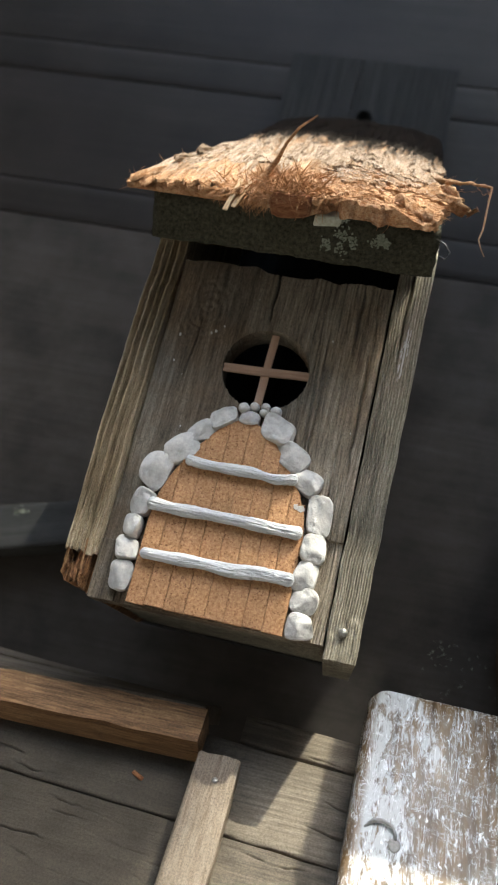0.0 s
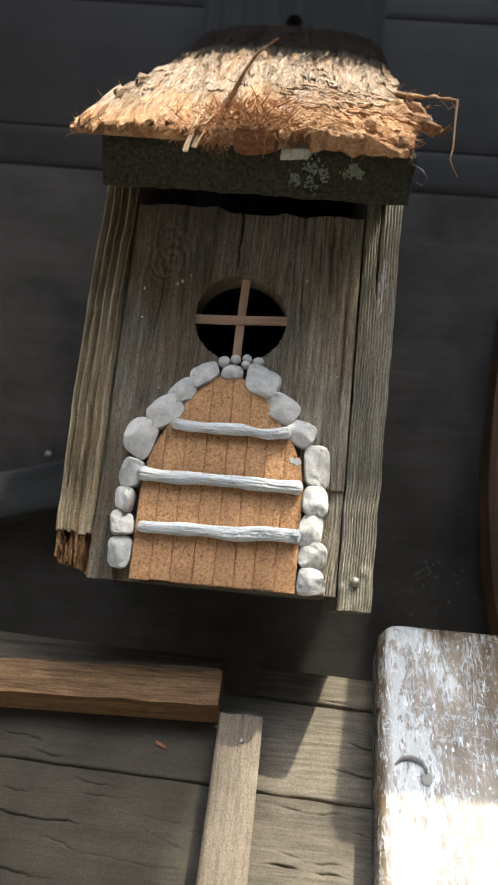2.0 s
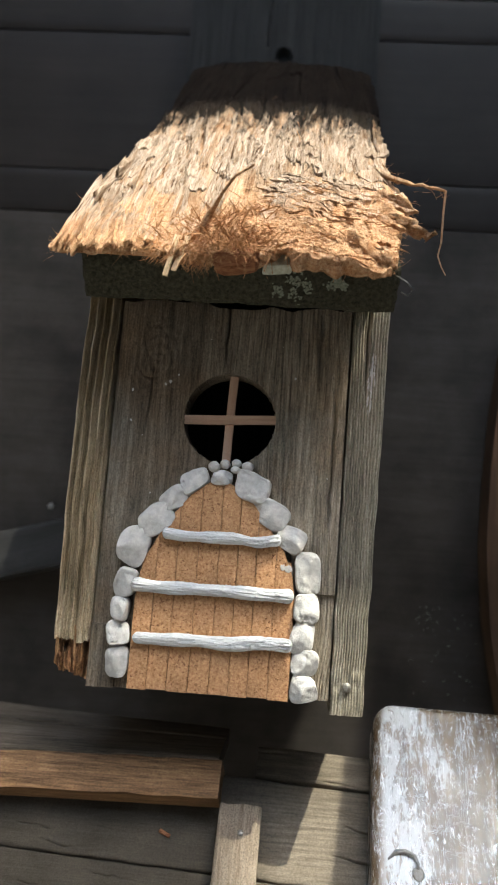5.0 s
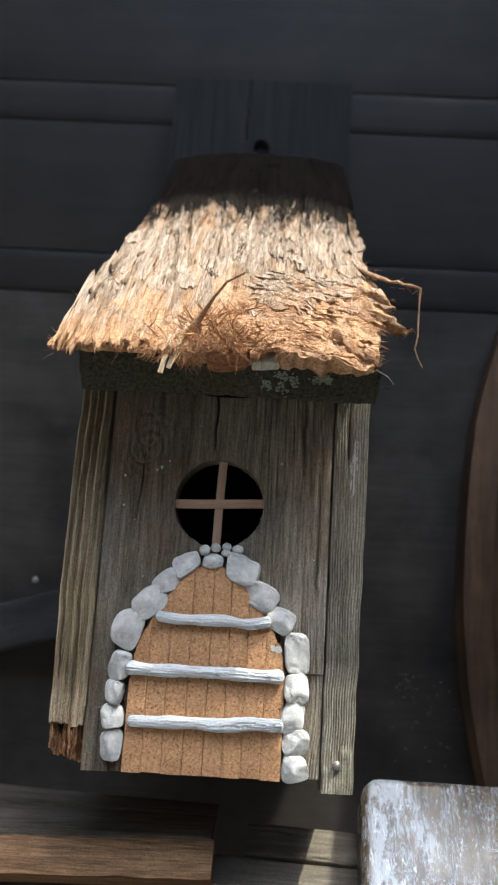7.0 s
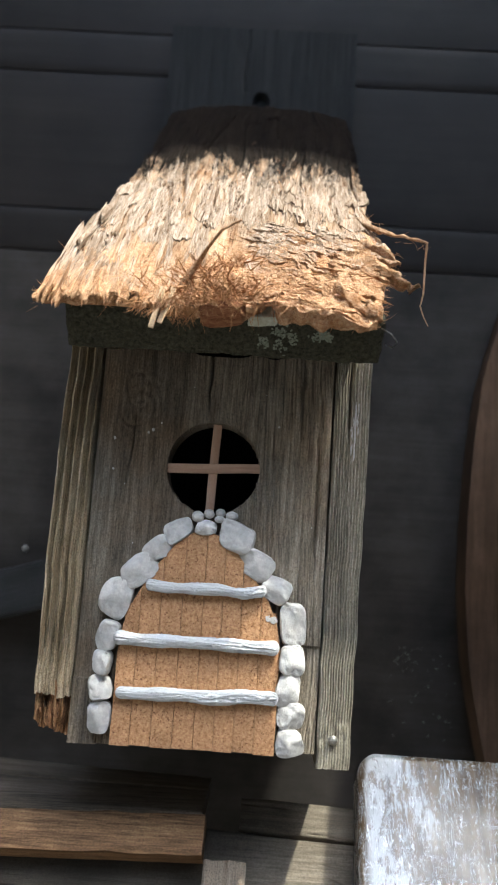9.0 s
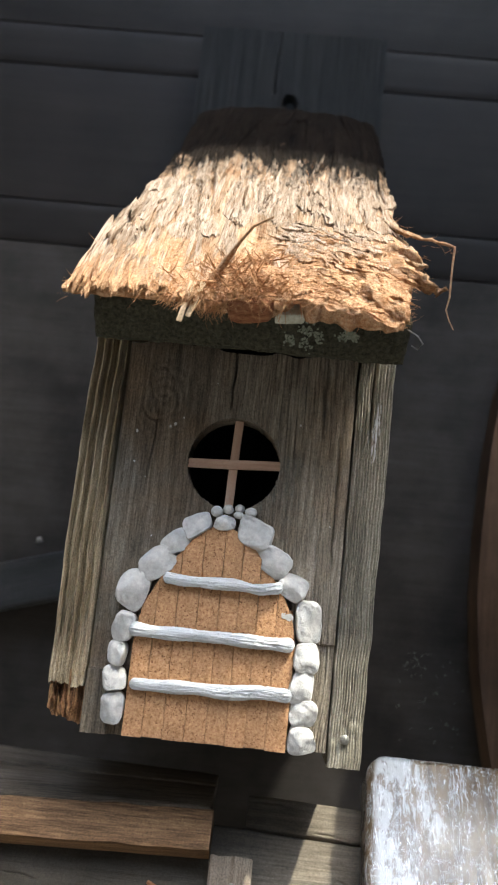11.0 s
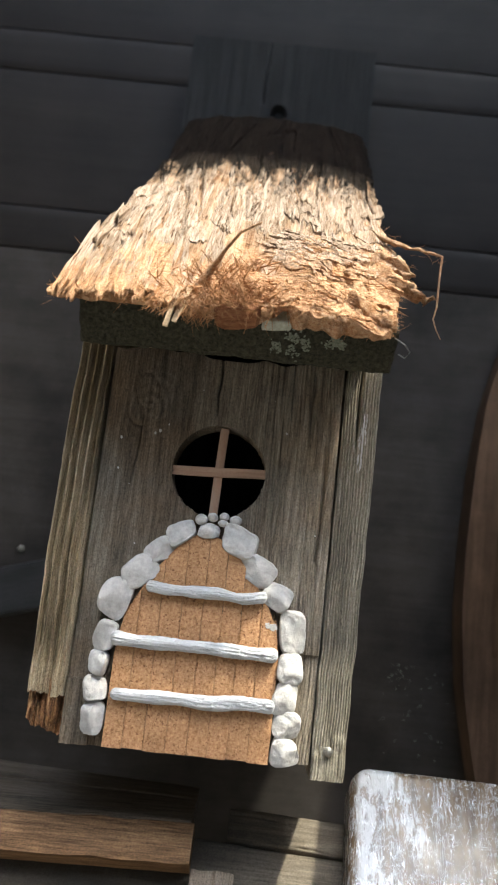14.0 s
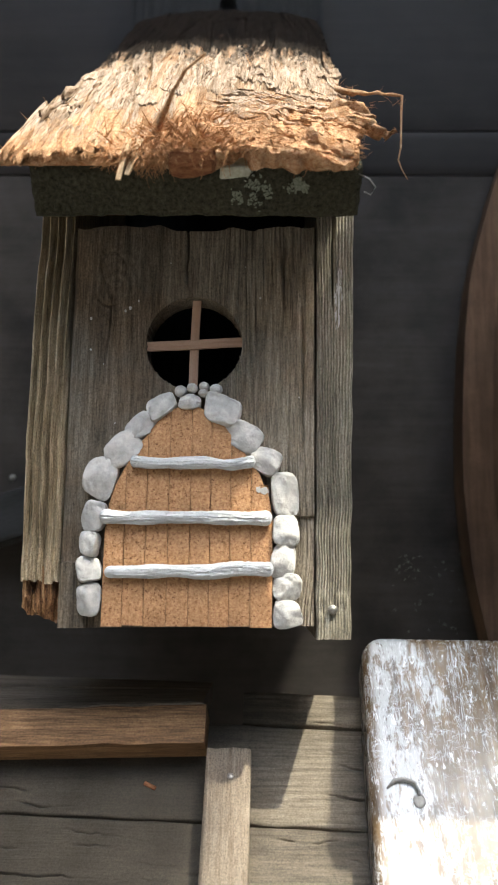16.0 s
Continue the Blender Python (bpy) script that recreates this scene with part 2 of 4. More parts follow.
def bark_material(name, fresh, tone):
    """Papery bark: fine fibres up the slope, short dark splits, fresh orange where it is torn."""
    mat, nt, bsdf = node_material(name)
    fine = tex(nt, coords(nt, (1, 0.055, 1)), 900, 6, 0.75, 0.4)
    mid = tex(nt, coords(nt, (1, 0.05, 1)), 260, 5, 0.65, 0.8)
    wide = tex(nt, coords(nt, (1, 0.12, 1)), 60, 4, 0.6, 0.8)
    pale = ramp(nt, fine, [(0.30, tuple(c * k for c, k in zip((0.20, 0.126, 0.080), tone))), (0.44, tuple(c * k for c, k in zip((0.34, 0.246, 0.174), tone))), (0.62, tuple(c * k for c, k in zip((0.50, 0.397, 0.310), tone)))])
    torn = tex(nt, coords(nt, (0.32, 1, 1), (0, 0, 0.25)), 420, 7, 0.75, 0.9)
    orange = ramp(nt, mix(nt, "MIX", 0.35, torn, fine), [(0.32, (0.20, 0.082, 0.036)), (0.44, (0.42, 0.222, 0.112)), (0.58, (0.54, 0.355, 0.215))])
    tc = nt.nodes.new("ShaderNodeTexCoord")
    sep = nt.nodes.new("ShaderNodeSeparateXYZ")
    nt.links.new(tc.outputs["Object"], sep.inputs[0])
    # the torn lower edge shows fresh orange fibres, most of all on one side
    lean = nt.nodes.new("ShaderNodeMath")
    lean.operation = "MULTIPLY_ADD"
    lean.inputs[1].default_value = -0.45
    side = nt.nodes.new("ShaderNodeMath")
    side.operation = "MAXIMUM"
    side.inputs[1].default_value = 0.0
    nt.links.new(sep.outputs["X"], side.inputs[0])
    nt.links.new(side.outputs[0], lean.inputs[0])
    nt.links.new(sep.outputs["Y"], lean.inputs[2])
    low = nt.nodes.new("ShaderNodeMath")
    low.operation = "MULTIPLY_ADD"
    low.inputs[1].default_value, low.inputs[2].default_value = -7.0, fresh
    nt.links.new(lean.outputs[0], low.inputs[0])
    plus = nt.nodes.new("ShaderNodeMath")
    plus.operation = "ADD"
    nt.links.new(low.outputs[0], plus.inputs[0])
    patch = tex(nt, coords(nt, (1, 0.35, 1)), 60, 5, 0.65)
    nt.links.new(patch, plus.inputs[1])
    where = ramp(nt, plus.outputs[0], [(0.62, (0, 0, 0)), (0.92, (1, 1, 1))])
    colour = mix(nt, "MIX", where, pale, orange)
    # rusty stains here and there higher up
    rust = ramp(nt, tex(nt, coords(nt, (1, 0.4, 1)), 30, 5, 0.65), [(0.56, (0, 0, 0)), (0.68, (0.65,) * 3)])
    colour = mix(nt, "MIX", rust, colour, mix(nt, "MULTIPLY", 1.0, colour, (0.98, 0.72, 0.5)))
    colour = mix(nt, "MULTIPLY", 1.0, colour, ramp(nt, mid, [(0.34, (0.62, 0.54, 0.46)), (0.46, (0.96, 0.95, 0.93)), (0.62, (1.1, 1.1, 1.1))]))
    colour = mix(nt, "MULTIPLY", 1.0, colour, ramp(nt, wide, [(0.34, (0.66, 0.62, 0.58)), (0.55, (1.04, 1.04, 1.04))]))
    # short splits along the fibres, in loose rows
    dash = ramp(nt, tex(nt, coords(nt, (1, 0.13, 1), (0, 0, 0.06)), 210, 4, 0.6, 0.5), [(0.315, (0.12, 0.07, 0.04)), (0.36, (0.5, 0.39, 0.29)), (0.40, (1, 1, 1))])
    line = ramp(nt, tex(nt, coords(nt, (1, 0.035, 1)), 130, 5, 0.6, 0.9), [(0.486, (1, 1, 1)), (0.5, (0.13, 0.08, 0.05)), (0.512, (1, 1, 1))])
    some = ramp(nt, tex(nt, coords(nt, (1, 0.4, 1)), 45, 3, 0.6), [(0.48, (0, 0, 0)), (0.56, (1, 1, 1))])
    line = mix(nt, "MIX", some, (1, 1, 1), line)
    cracks = mix(nt, "MIX", where, mix(nt, "MULTIPLY", 1.0, dash, line), (1, 1, 1))
    across = ramp(nt, tex(nt, coords(nt, (0.28, 1, 1), (0, 0, 0.2)), 150, 6, 0.7, 1.0), [(0.475, (1, 1, 1)), (0.5, (0.22, 0.10, 0.045)), (0.52, (1, 1, 1))])
    colour = mix(nt, "MULTIPLY", 0.55, colour, mix(nt, "MIX", where, (1, 1, 1), across))
    colour = mix(nt, "MULTIPLY", 0.9, colour, cracks)
    grit = tex(nt, coords(nt, (1, 0.5, 1)), 1300, 4, 0.75)
    colour = mix(nt, "MULTIPLY", 1.0, colour, ramp(nt, grit, [(0.34, (0.80,) * 3), (0.5, (1,) * 3), (0.68, (1.1,) * 3)]))
    # porch shade painted into the colour: near black towards the upper end, ragged
    up_slope = nt.nodes.new("ShaderNodeMath")
    up_slope.operation = "MULTIPLY_ADD"
    up_slope.inputs[1].default_value = 0.22
    nt.links.new(patch, up_slope.inputs[0])
    nt.links.new(sep.outputs["Y"], up_slope.inputs[2])
    top_shade = ramp(nt, up_slope.outputs[0], [(0.272, (1, 1, 1)), (0.312, (0.03, 0.027, 0.025))])
    colour = mix(nt, "MULTIPLY", 1.0, colour, top_shade)
    nt.links.new(colour, bsdf.inputs["Base Color"])
    bsdf.inputs["Roughness"].default_value = 0.9
    bsdf.inputs["Specular IOR Level"].default_value = 0.08
    rise = mix(nt, "MIX", 0.4, mix(nt, "MIX", where, mid, torn), mix(nt, "MIX", 0.4, fine, grit))
    relief(nt, bsdf, mix(nt, "MULTIPLY", 0.85, rise, cracks), 1.0, 0.0022)
    return mat


def varnish_material():
    """Brown varnish with ragged pale patches, part scuff and part painted sky glare, with dense scratches and chips."""
    mat, nt, bsdf = node_material("worn_varnish")
    c2 = coords(nt, (1, 1, 1))
    grain = tex(nt, coords(nt, (1, 0.1, 1)), 160, 5, 0.6)
    colour = ramp(nt, grain, [(0.35, (0.065, 0.039, 0.019)), (0.65, (0.200, 0.130, 0.068))])
    # rubbed, and whitened for sky reflection, most along one side, where the top begins
    tc = nt.nodes.new("ShaderNodeTexCoord")
    sep = nt.nodes.new("ShaderNodeSeparateXYZ")
    nt.links.new(tc.outputs["Object"], sep.inputs[0])
    near = add(nt, "ShaderNodeMapRange", **{"From Min": 0.185, "From Max": 0.108, "To Min": -0.075, "To Max": 0.085})
    nt.links.new(sep.outputs["X"], near.inputs["Value"])
    scuff = nt.nodes.new("ShaderNodeMath")
    scuff.operation = "ADD"
    nt.links.new(near.outputs[0], scuff.inputs[0])
    broad = tex(nt, coords(nt, (1, 0.55, 1), (0, 0, 0.2)), 34, 3, 0.5, 0.5)
    ragged = tex(nt, coords(nt, (1, 0.3, 1), (0, 0, 0.12)), 210, 8, 0.75, 1.2)
    nt.links.new(mix(nt, "MIX", 0.62, broad, ragged), scuff.inputs[1])
    top = add(nt, "ShaderNodeMapRange", **{"From Min": 0.1075, "From Max": 0.1115})
    nt.links.new(sep.outputs["X"], top.inputs["Value"])
    scuff_glare = ramp(nt, scuff.outputs[0], [(0.525, (0, 0, 0)), (0.555, (0.45,) * 3), (0.575, (1,) * 3)])
    colour = mix(nt, "MIX", mix(nt, "MULTIPLY", 1.0, scuff_glare, top.outputs[0]), colour, (0.50, 0.485, 0.455))
    marks = None
    for stretch, turn, scale, width, least in (((1, 0.08, 1), 0.10, 190, 0.013, 0.42), ((1, 0.14, 1), -0.45, 150, 0.009, 0.45), ((0.3, 1, 1), 0.4, 110, 0.006, 0.46), ((1, 0.22, 1), 0.75, 260, 0.010, 0.50)):
        line = ramp(nt, tex(nt, coords(nt, stretch, (0, 0, turn)), scale, 4, 0.65, 0.8), [(0.5 - width, (0, 0, 0)), (0.5, (1, 1, 1)), (0.5 + width, (0, 0, 0))])
        some = ramp(nt, tex(nt, coords(nt, (1, 1, 1), (0, 0, turn * 3)), 90, 4, 0.6), [(least, (0, 0, 0)), (least + 0.07, (1, 1, 1))])
        line = mix(nt, "MULTIPLY", 1.0, line, some)
        marks = line if marks is None else mix(nt, "LIGHTEN", 1.0, marks, line)
    chips = ramp(nt, tex(nt, coords(nt, (1, 0.35, 1), (0, 0, 0.5)), 330, 6, 0.7, 0.5), [(0.608, (0, 0, 0)), (0.625, (1, 1, 1))])
    marks = mix(nt, "LIGHTEN", 1.0, marks, chips)
    colour = mix(nt, "MIX", marks, colour, (0.78, 0.77, 0.75))
    nt.links.new(colour, bsdf.inputs["Base Color"])
    wear = tex(nt, coords(nt, (1, 0.35, 1), (0, 0, -0.4)), 95, 6, 0.7, 1.5)
    rough = ramp(nt, wear, [(0.42, (0.12,) * 3), (0.50, (0.22,) * 3), (0.57, (0.36,) * 3)])
    nt.links.new(mix(nt, "MIX", marks, rough, (0.6, 0.6, 0.6)), bsdf.inputs["Roughness"])
    bsdf.inputs["Specular IOR Level"].default_value = 0.2
    # the clear coat is left in patches, most of it where the pale glare is
    nt.links.new(ramp(nt, scuff.outputs[0], [(0.46, (0.45,) * 3), (0.52, (0.9,) * 3)]), bsdf.inputs["Coat Weight"])
    nt.links.new(ramp(nt, wear, [(0.42, (0.20,) * 3), (0.57, (0.34,) * 3)]), bsdf.inputs["Coat Roughness"])
    relief(nt, bsdf, mix(nt, "MIX", 0.6, tex(nt, c2, 420, 5, 0.7), marks), 0.22, 0.0006)
    return mat


def torn_material(name, dark, mid, light):
    """Short matted fibres of torn inner bark, lying mostly across the slope."""
    mat, nt, bsdf = node_material(name)
    c = coords(nt, (0.32, 1, 1), (0, 0, 0.3))
    fine, wide = tex(nt, c, 330, 6, 0.72, 0.9), tex(nt, c, 70, 4, 0.6, 0.6)
    colour = ramp(nt, fine, [(0.33, dark), (0.47, mid), (0.62, light)])
    colour = mix(nt, "MULTIPLY", 1.0, colour, ramp(nt, wide, [(0.33, (0.6, 0.5, 0.42)), (0.48, (0.96, 0.93, 0.9)), (0.62, (1.12, 1.12, 1.1))]))
    nt.links.new(colour, bsdf.inputs["Base Color"])
    bsdf.inputs["Roughness"].default_value = 0.92
    bsdf.inputs["Specular IOR Level"].default_value = 0.12
    hair = tex(nt, coords(nt, (0.2, 1, 1), (0, 0, -0.4)), 1300, 5, 0.7, 1.5)
    relief(nt, bsdf, mix(nt, "MIX", 0.5, mix(nt, "MIX", 0.45, fine, wide), hair), 1.0, 0.003)
    return mat


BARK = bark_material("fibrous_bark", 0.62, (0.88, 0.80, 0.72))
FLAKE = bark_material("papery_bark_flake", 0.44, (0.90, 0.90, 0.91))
INNER = torn_material("inner_orange_bark", (0.14, 0.055, 0.026), (0.25, 0.105, 0.05), (0.34, 0.165, 0.085))
FIBRE = speckled("orange_bark_fibre", (0.27, 0.105, 0.038), (0.50, 0.285, 0.14), 190, 0.85, 0.2, 0.0004, blotch_scale=50)
VARNISH = varnish_material()

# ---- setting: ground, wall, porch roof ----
# lower boards: dust, plus a paler tone standing in for light falling there
DUSTY_LIT_WALL = wood("dusty_lit_dark_wall", (0.0290, 0.0238, 0.0200), (0.0340, 0.0283, 0.0240), (0.040, 0.0338, 0.0292), "x", rough=0.7, grain=110, bump=0.12, gloss=0.12, blotch=(0.6, 1.4), gritty=0.5, split_depth=0.2)


def siding(name, z0, z1, seed, parent):
    """One wall board from x -1.6 to 1.6, with a softly rounded face."""
    def shape(u, v):
        x, z = -1.6 + 3.2 * u, z0 + (z1 - z0) * v
        flat = np.stack([x, 0.247 - 0.077 * (z - BASE), z], 1)
        edge = np.minimum(v, 1 - v) * (z1 - z0)
        out = 0.0010 * (1 - np.exp(-edge / 0.002)) + 0.0006 * fbm(x * 3, z * 60, seed)
        rel = np.zeros_like(flat)
        rel[:, 1] = -out
        return flat, rel
    return part(name, slab(120, 10, shape, lambda p: p + (0, 0.03, 0)), DUSTY_LIT_WALL if z0 < BASE else DARK_WALL, parent)


# unseen ground, its grey set to bounce light onto the house front
GROUND = speckled("ground_bounce", (0.23, 0.223, 0.21), (0.31, 0.30, 0.286), 90, 0.95, 0.5, 0.003, blotch_scale=3)
bm = bmesh.new()
bmesh.ops.create_grid(bm, x_segments=40, y_segments=40, size=60)
ground = part("ground", bm, GROUND)
tagged(ground, "plain grey ground in front of the shed, out of view", "ground", kind="structure")

wall = thing("wall_shed", pose(0, 0, 0), "dark stained shed wall of horizontal wooden boards", "wall", kind="structure")
bounds = [0.0, 0.30, 0.60, 0.90]
bounds += [BASE + z for z in (0.383, 0.424, 0.557, 0.598, 0.731, 0.772, 0.905, 0.946, 1.079, 1.120, 1.40, 1.80)]
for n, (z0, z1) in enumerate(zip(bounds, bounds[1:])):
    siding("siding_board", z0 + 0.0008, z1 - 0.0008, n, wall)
part("backing", rough_box((-1.6, 0.30, 0.0), (1.6, 0.36, 3.0), cuts=0, wobble=0), DARK_WALL, wall)

# out of view; front edge placed where the shade on the bark begins
porch = thing("porch_roof", pose(0, 0, 0), "dark boarded porch roof over the shed wall, with unseen boards added for shade", "roof", kind="structure")
part("roof_boarding", rough_box((-2.4, -0.675, BASE + 2.30), (2.4, 0.36, BASE + 2.36), cuts=0, wobble=0), DARK_WALL, porch)
# unseen board added to shade the planks on the left
part("rafter_board", rough_box((-2.4, -1.30, BASE + 2.30), (0.930, -0.935, BASE + 2.36), cuts=0, wobble=0), DARK_WALL, porch)
# unseen post with two bracket boards, added beside the house to cast shade
part("post", rough_box((0.50, -0.16, 0.0), (0.60, -0.06, BASE + 2.30), cuts=0, wobble=0), DARK_WALL, porch)
bm = bmesh.new()
face = bm.faces.new([bm.verts.new((x, y, BASE + 0.30)) for x, y in ((0.2236, 0.030), (0.2236, -0.050), (0.2480, -0.153), (0.50, -0.153), (0.50, 0.030))])
for v in bmesh.ops.extrude_face_region(bm, geom=[face])["geom"]:
    if isinstance(v, bmesh.types.BMVert):
        v.co.z += 0.02
bmesh.ops.recalc_face_normals(bm, faces=bm.faces[:])
part("bracket_board", bm, DARK_WALL, porch)
part("bracket_board", rough_box((0.386, -0.378, BASE + 1.00), (0.464, -0.060, BASE + 1.02), cuts=0, wobble=0), DARK_WALL, porch)
part("bracket_arm", rough_box((0.464, -0.150, BASE + 1.00), (0.50, -0.070, BASE + 1.02), cuts=0, wobble=0), DARK_WALL, porch)
# unseen plain walls added to close off the sky and bounce light back
SCREEN_WALL = speckled("grey_screen", (0.18, 0.176, 0.17), (0.24, 0.235, 0.228), 60, 0.9, 0.4, 0.002, blotch_scale=2)
opposite = part("wall_opposite", rough_box((-7, -4.3, 0.0), (7, -4.1, 4.3), cuts=0, wobble=0), SCREEN_WALL)
side = part("wall_left", rough_box((-1.25, -4.08, 0.0), (-1.10, 0.245, 3.48), cuts=0, wobble=0), SCREEN_WALL)
side_2 = part("wall_right", rough_box((1.6, -4.08, 0.0), (1.75, 0.245, 3.48), cuts=0, wobble=0), SCREEN_WALL)
tagged(side_2, "plain grey side wall added out of view to limit sky light", "wall", kind="structure")
tagged(side, "plain grey side wall added out of view to limit sky light", "wall", kind="structure")
tagged(opposite, "plain grey facing wall added out of view to limit sky light", "wall", kind="structure")

# ---- birdhouse ----
house = thing("birdhouse", pose(0, 0, BASE), "weathered grey wooden birdhouse with shaggy bark roof and fairy door", "birdhouse")

HOLE = (0.0006, 0.1612, 0.0282)


def front_panel():
    def shape(u, v):
        x = -0.0710 + 0.1417 * u
        z = -0.001 + (0.2335 + 0.002 * vnoise(x * 90, 0 * x, 3)) * v + 0.003 * (u - 0.5) * (1 - v)
        # draw the vertices nearest to the round opening onto its rim
        dx, dz = x - HOLE[0], z - HOLE[1]
        r = np.hypot(dx, dz)
        near = np.abs(r - HOLE[2]) < 0.0007
        k = np.where(near, HOLE[2] / np.maximum(r, 1e-6), 1)
        x, z = HOLE[0] + dx * k, HOLE[1] + dz * k
        flat = np.stack([x, np.zeros_like(x), z], 1)
        warp = x + 0.004 * vnoise(z * 22, x * 12, 5)
        right = np.clip((x - 0.005) / 0.02, 0, 1)
        ridge = fbm(warp * 420, z * 7, 11, 3) * (0.0004 + 0.0011 * right) + 0.0008 * (0.5 + right) * fbm(warp * 1100, z * 14, 12, 2)
        # splits running with the grain
        crack = np.zeros_like(x)
        for cx, za, zb, deep, wide in ((-0.003, 0.192, 0.24, 0.005, 0.0006), (0.0548, 0.178, 0.24, 0.004, 0.0013), (0.0640, 0.095, 0.186, 0.004, 0.0009), (-0.0495, 0.138, 0.196, 0.0022, 0.0005), (0.0400, 0.10, 0.175, 0.0016, 0.0006), (0.0245, 0.03, 0.125, 0.001, 0.0008), (0.0565, 0.06, 0.15, 0.0015, 0.0007)):
            line = cx + 0.0022 * vnoise(z * 14, 0 * z, int(cx * 9000)) + 0.0007 * vnoise(z * 120, 0 * z, 7)
            crack += deep * np.exp(-(((x - line) / wide) ** 2)) * np.clip((z - za) / 0.018, 0, 1) * np.clip((zb - z) / 0.018, 0, 1)
        step = np.where((z < 0.060) & (x > 0.054), 0.0022, 0) + np.where((z < 0.034) & (x < -0.055), -0.0025, 0)
        rel = np.zeros_like(flat)
        knot = np.hypot(x + 0.046, (z - 0.196) * 0.8)
        rings = 0.0005 * np.sin(knot * 1500 + 3 * vnoise(x * 60, z * 60, 77)) * np.exp(-((knot / 0.017) ** 2))
        oval = np.hypot((x + 0.0483) / 0.0150, (z - 0.206) / 0.0215) + 0.16 * vnoise(x * 70, z * 50, 78)
        rings = rings + 0.0012 * np.exp(-(((oval - 1) / 0.04) ** 2)) * (z < 0.206) * np.clip(0.6 + 1.5 * vnoise(x * 60, z * 60, 80), 0, 1) + 0.0009 * np.exp(-(((oval - 0.55) / 0.05) ** 2))
        rel[:, 1] = rings + ridge + crack + step + 0.0008 * fbm(x * 30, z * 14, 2)
        return flat, rel
    return slab(250, 250, shape, lambda p: p + (0, 0.019, 0), lambda c: np.hypot(c[:, 0] - HOLE[0], c[:, 2] - HOLE[1]) < HOLE[2] - 0.0002)


def side_board(x_in0, x_out0, x_in1, x_out1, zb, seed, ridges, deep):
    """Upright board seen on its edge; the first pair of x is its foot, the second its top."""
    top = 0.262
    def shape(u, v):
        foot = zb + (0.0035 if ridges < 6 else 0.0005) * fbm(u * 9, 0 * u, seed)
        z = foot + (top - foot) * v
        a, b = x_in0 + (x_in1 - x_in0) * v, x_out0 + (x_out1 - x_out0) * v
        x = a + (b - a) * u
        flat = np.stack([x, np.full_like(x, -0.001), z], 1)
        warp = u - (1.3 * z if ridges < 6 else 0) + (0.16 if ridges < 6 else 0.05) * vnoise(z * 7, 0 * z, seed) + 0.03 * vnoise(z * 30, u * 2, seed + 1)
        ridge = deep * np.sin(warp * ridges * math.tau) * np.clip((z - zb) / 0.04, 0.35, 1) + 0.0004 * fbm(u * 22, z * 9, seed + 2)
        edge = np.minimum(u, 1 - u)
        rel = np.zeros_like(flat)
        split = 0.006 * np.exp(-(((u - 0.42 - 0.25 * (z - 0.2)) / 0.035) ** 2)) * np.clip((z - 0.178) / 0.02, 0, 1) * (x_in0 > 0)
        rel[:, 1] = split + ridge + 0.0022 * np.exp(-edge / 0.05) + 0.0006 * vnoise(z * 200, u * 8, seed)
        rel[:, 0] = 0.0005 * vnoise(z * 60, 0 * z, seed + 5)
        return flat, rel
    def back(p):
        q = p.copy()
        q[:, 1] = 0.155
        q[:, 2] = zb + (p[:, 2] - zb) * (top + 0.165) / top
        return q
    return slab(96, 240, shape, back)


part("front_panel", front_panel(), PANEL_WOOD, house, "grey-brown front board with long splits and a round hole")
part("side_board", side_board(-0.0935, -0.0722, -0.0945, -0.0738, 0.0225, 21, 4.4, 0.0038), YELLOW_WOOD, house, "grey-yellow side board with deep wavy grain ridges")
part("side_board", side_board(0.0715, 0.0905, 0.0722, 0.0945, -0.0065, 33, 12.5, 0.0006), GREY_WOOD, house, "grey side board with fine upright grain")


def rotten_corner():
    """Ragged crumbling end below the left side board."""
    def shape(u, v):
        x = -0.0925 + 0.021 * u
        z = -0.0015 + 0.007 * (1 - u) * (1 - v) + 0.0235 * v + 0.004 * vnoise(u * 7, 0 * u, 4) * (1 - v)
        flat = np.stack([x, np.full_like(x, 0.001), z], 1)
        rel = np.zeros_like(flat)
        rel[:, 1] = 0.009 * np.abs(fbm(x * 420, z * 60, 6)) + 0.004 * vnoise(x * 260, z * 60, 8) + 0.001
        rel[:, 2] = 0.010 * vnoise(u * 9, v * 2, 9) * v * v
        return flat, rel
    return slab(50, 40, shape, lambda p: p + (0, 0.15, 0), smooth=False)


part("rotten_end", rotten_corner(), ROTTEN, house, "crumbling rust-brown rotten board end")
part("floor_board", rough_box((-0.070, 0.021, 0.002), (0.070, 0.150, 0.020), 3), GREY_WOOD, house)


def back_board():
    def shape(u, v):
        x, z = -0.078 + 0.166 * u, 0.002 + 0.581 * v
        flat = np.stack([x, np.full_like(x, 0.166), z], 1)
        r = np.hypot(x - 0.006, (z - 0.512) * 0.8)
        rel = np.zeros_like(flat)
        rel[:, 1] = 0.0012 * fbm(x * 160, z * 6, 41) + 0.007 * np.clip((0.0072 - r) / 0.0024, 0, 1) + 0.0018 * np.exp(-(((x + 0.008 + 0.002 * vnoise(z * 30, 0 * z, 2)) / 0.0008) ** 2)) * (z > 0.52)
        return flat, rel
    return slab(130, 440, shape, lambda p: p + (0, 0.019, 0))


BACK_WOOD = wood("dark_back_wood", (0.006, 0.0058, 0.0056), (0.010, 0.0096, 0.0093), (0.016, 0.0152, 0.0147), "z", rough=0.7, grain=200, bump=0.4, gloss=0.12)
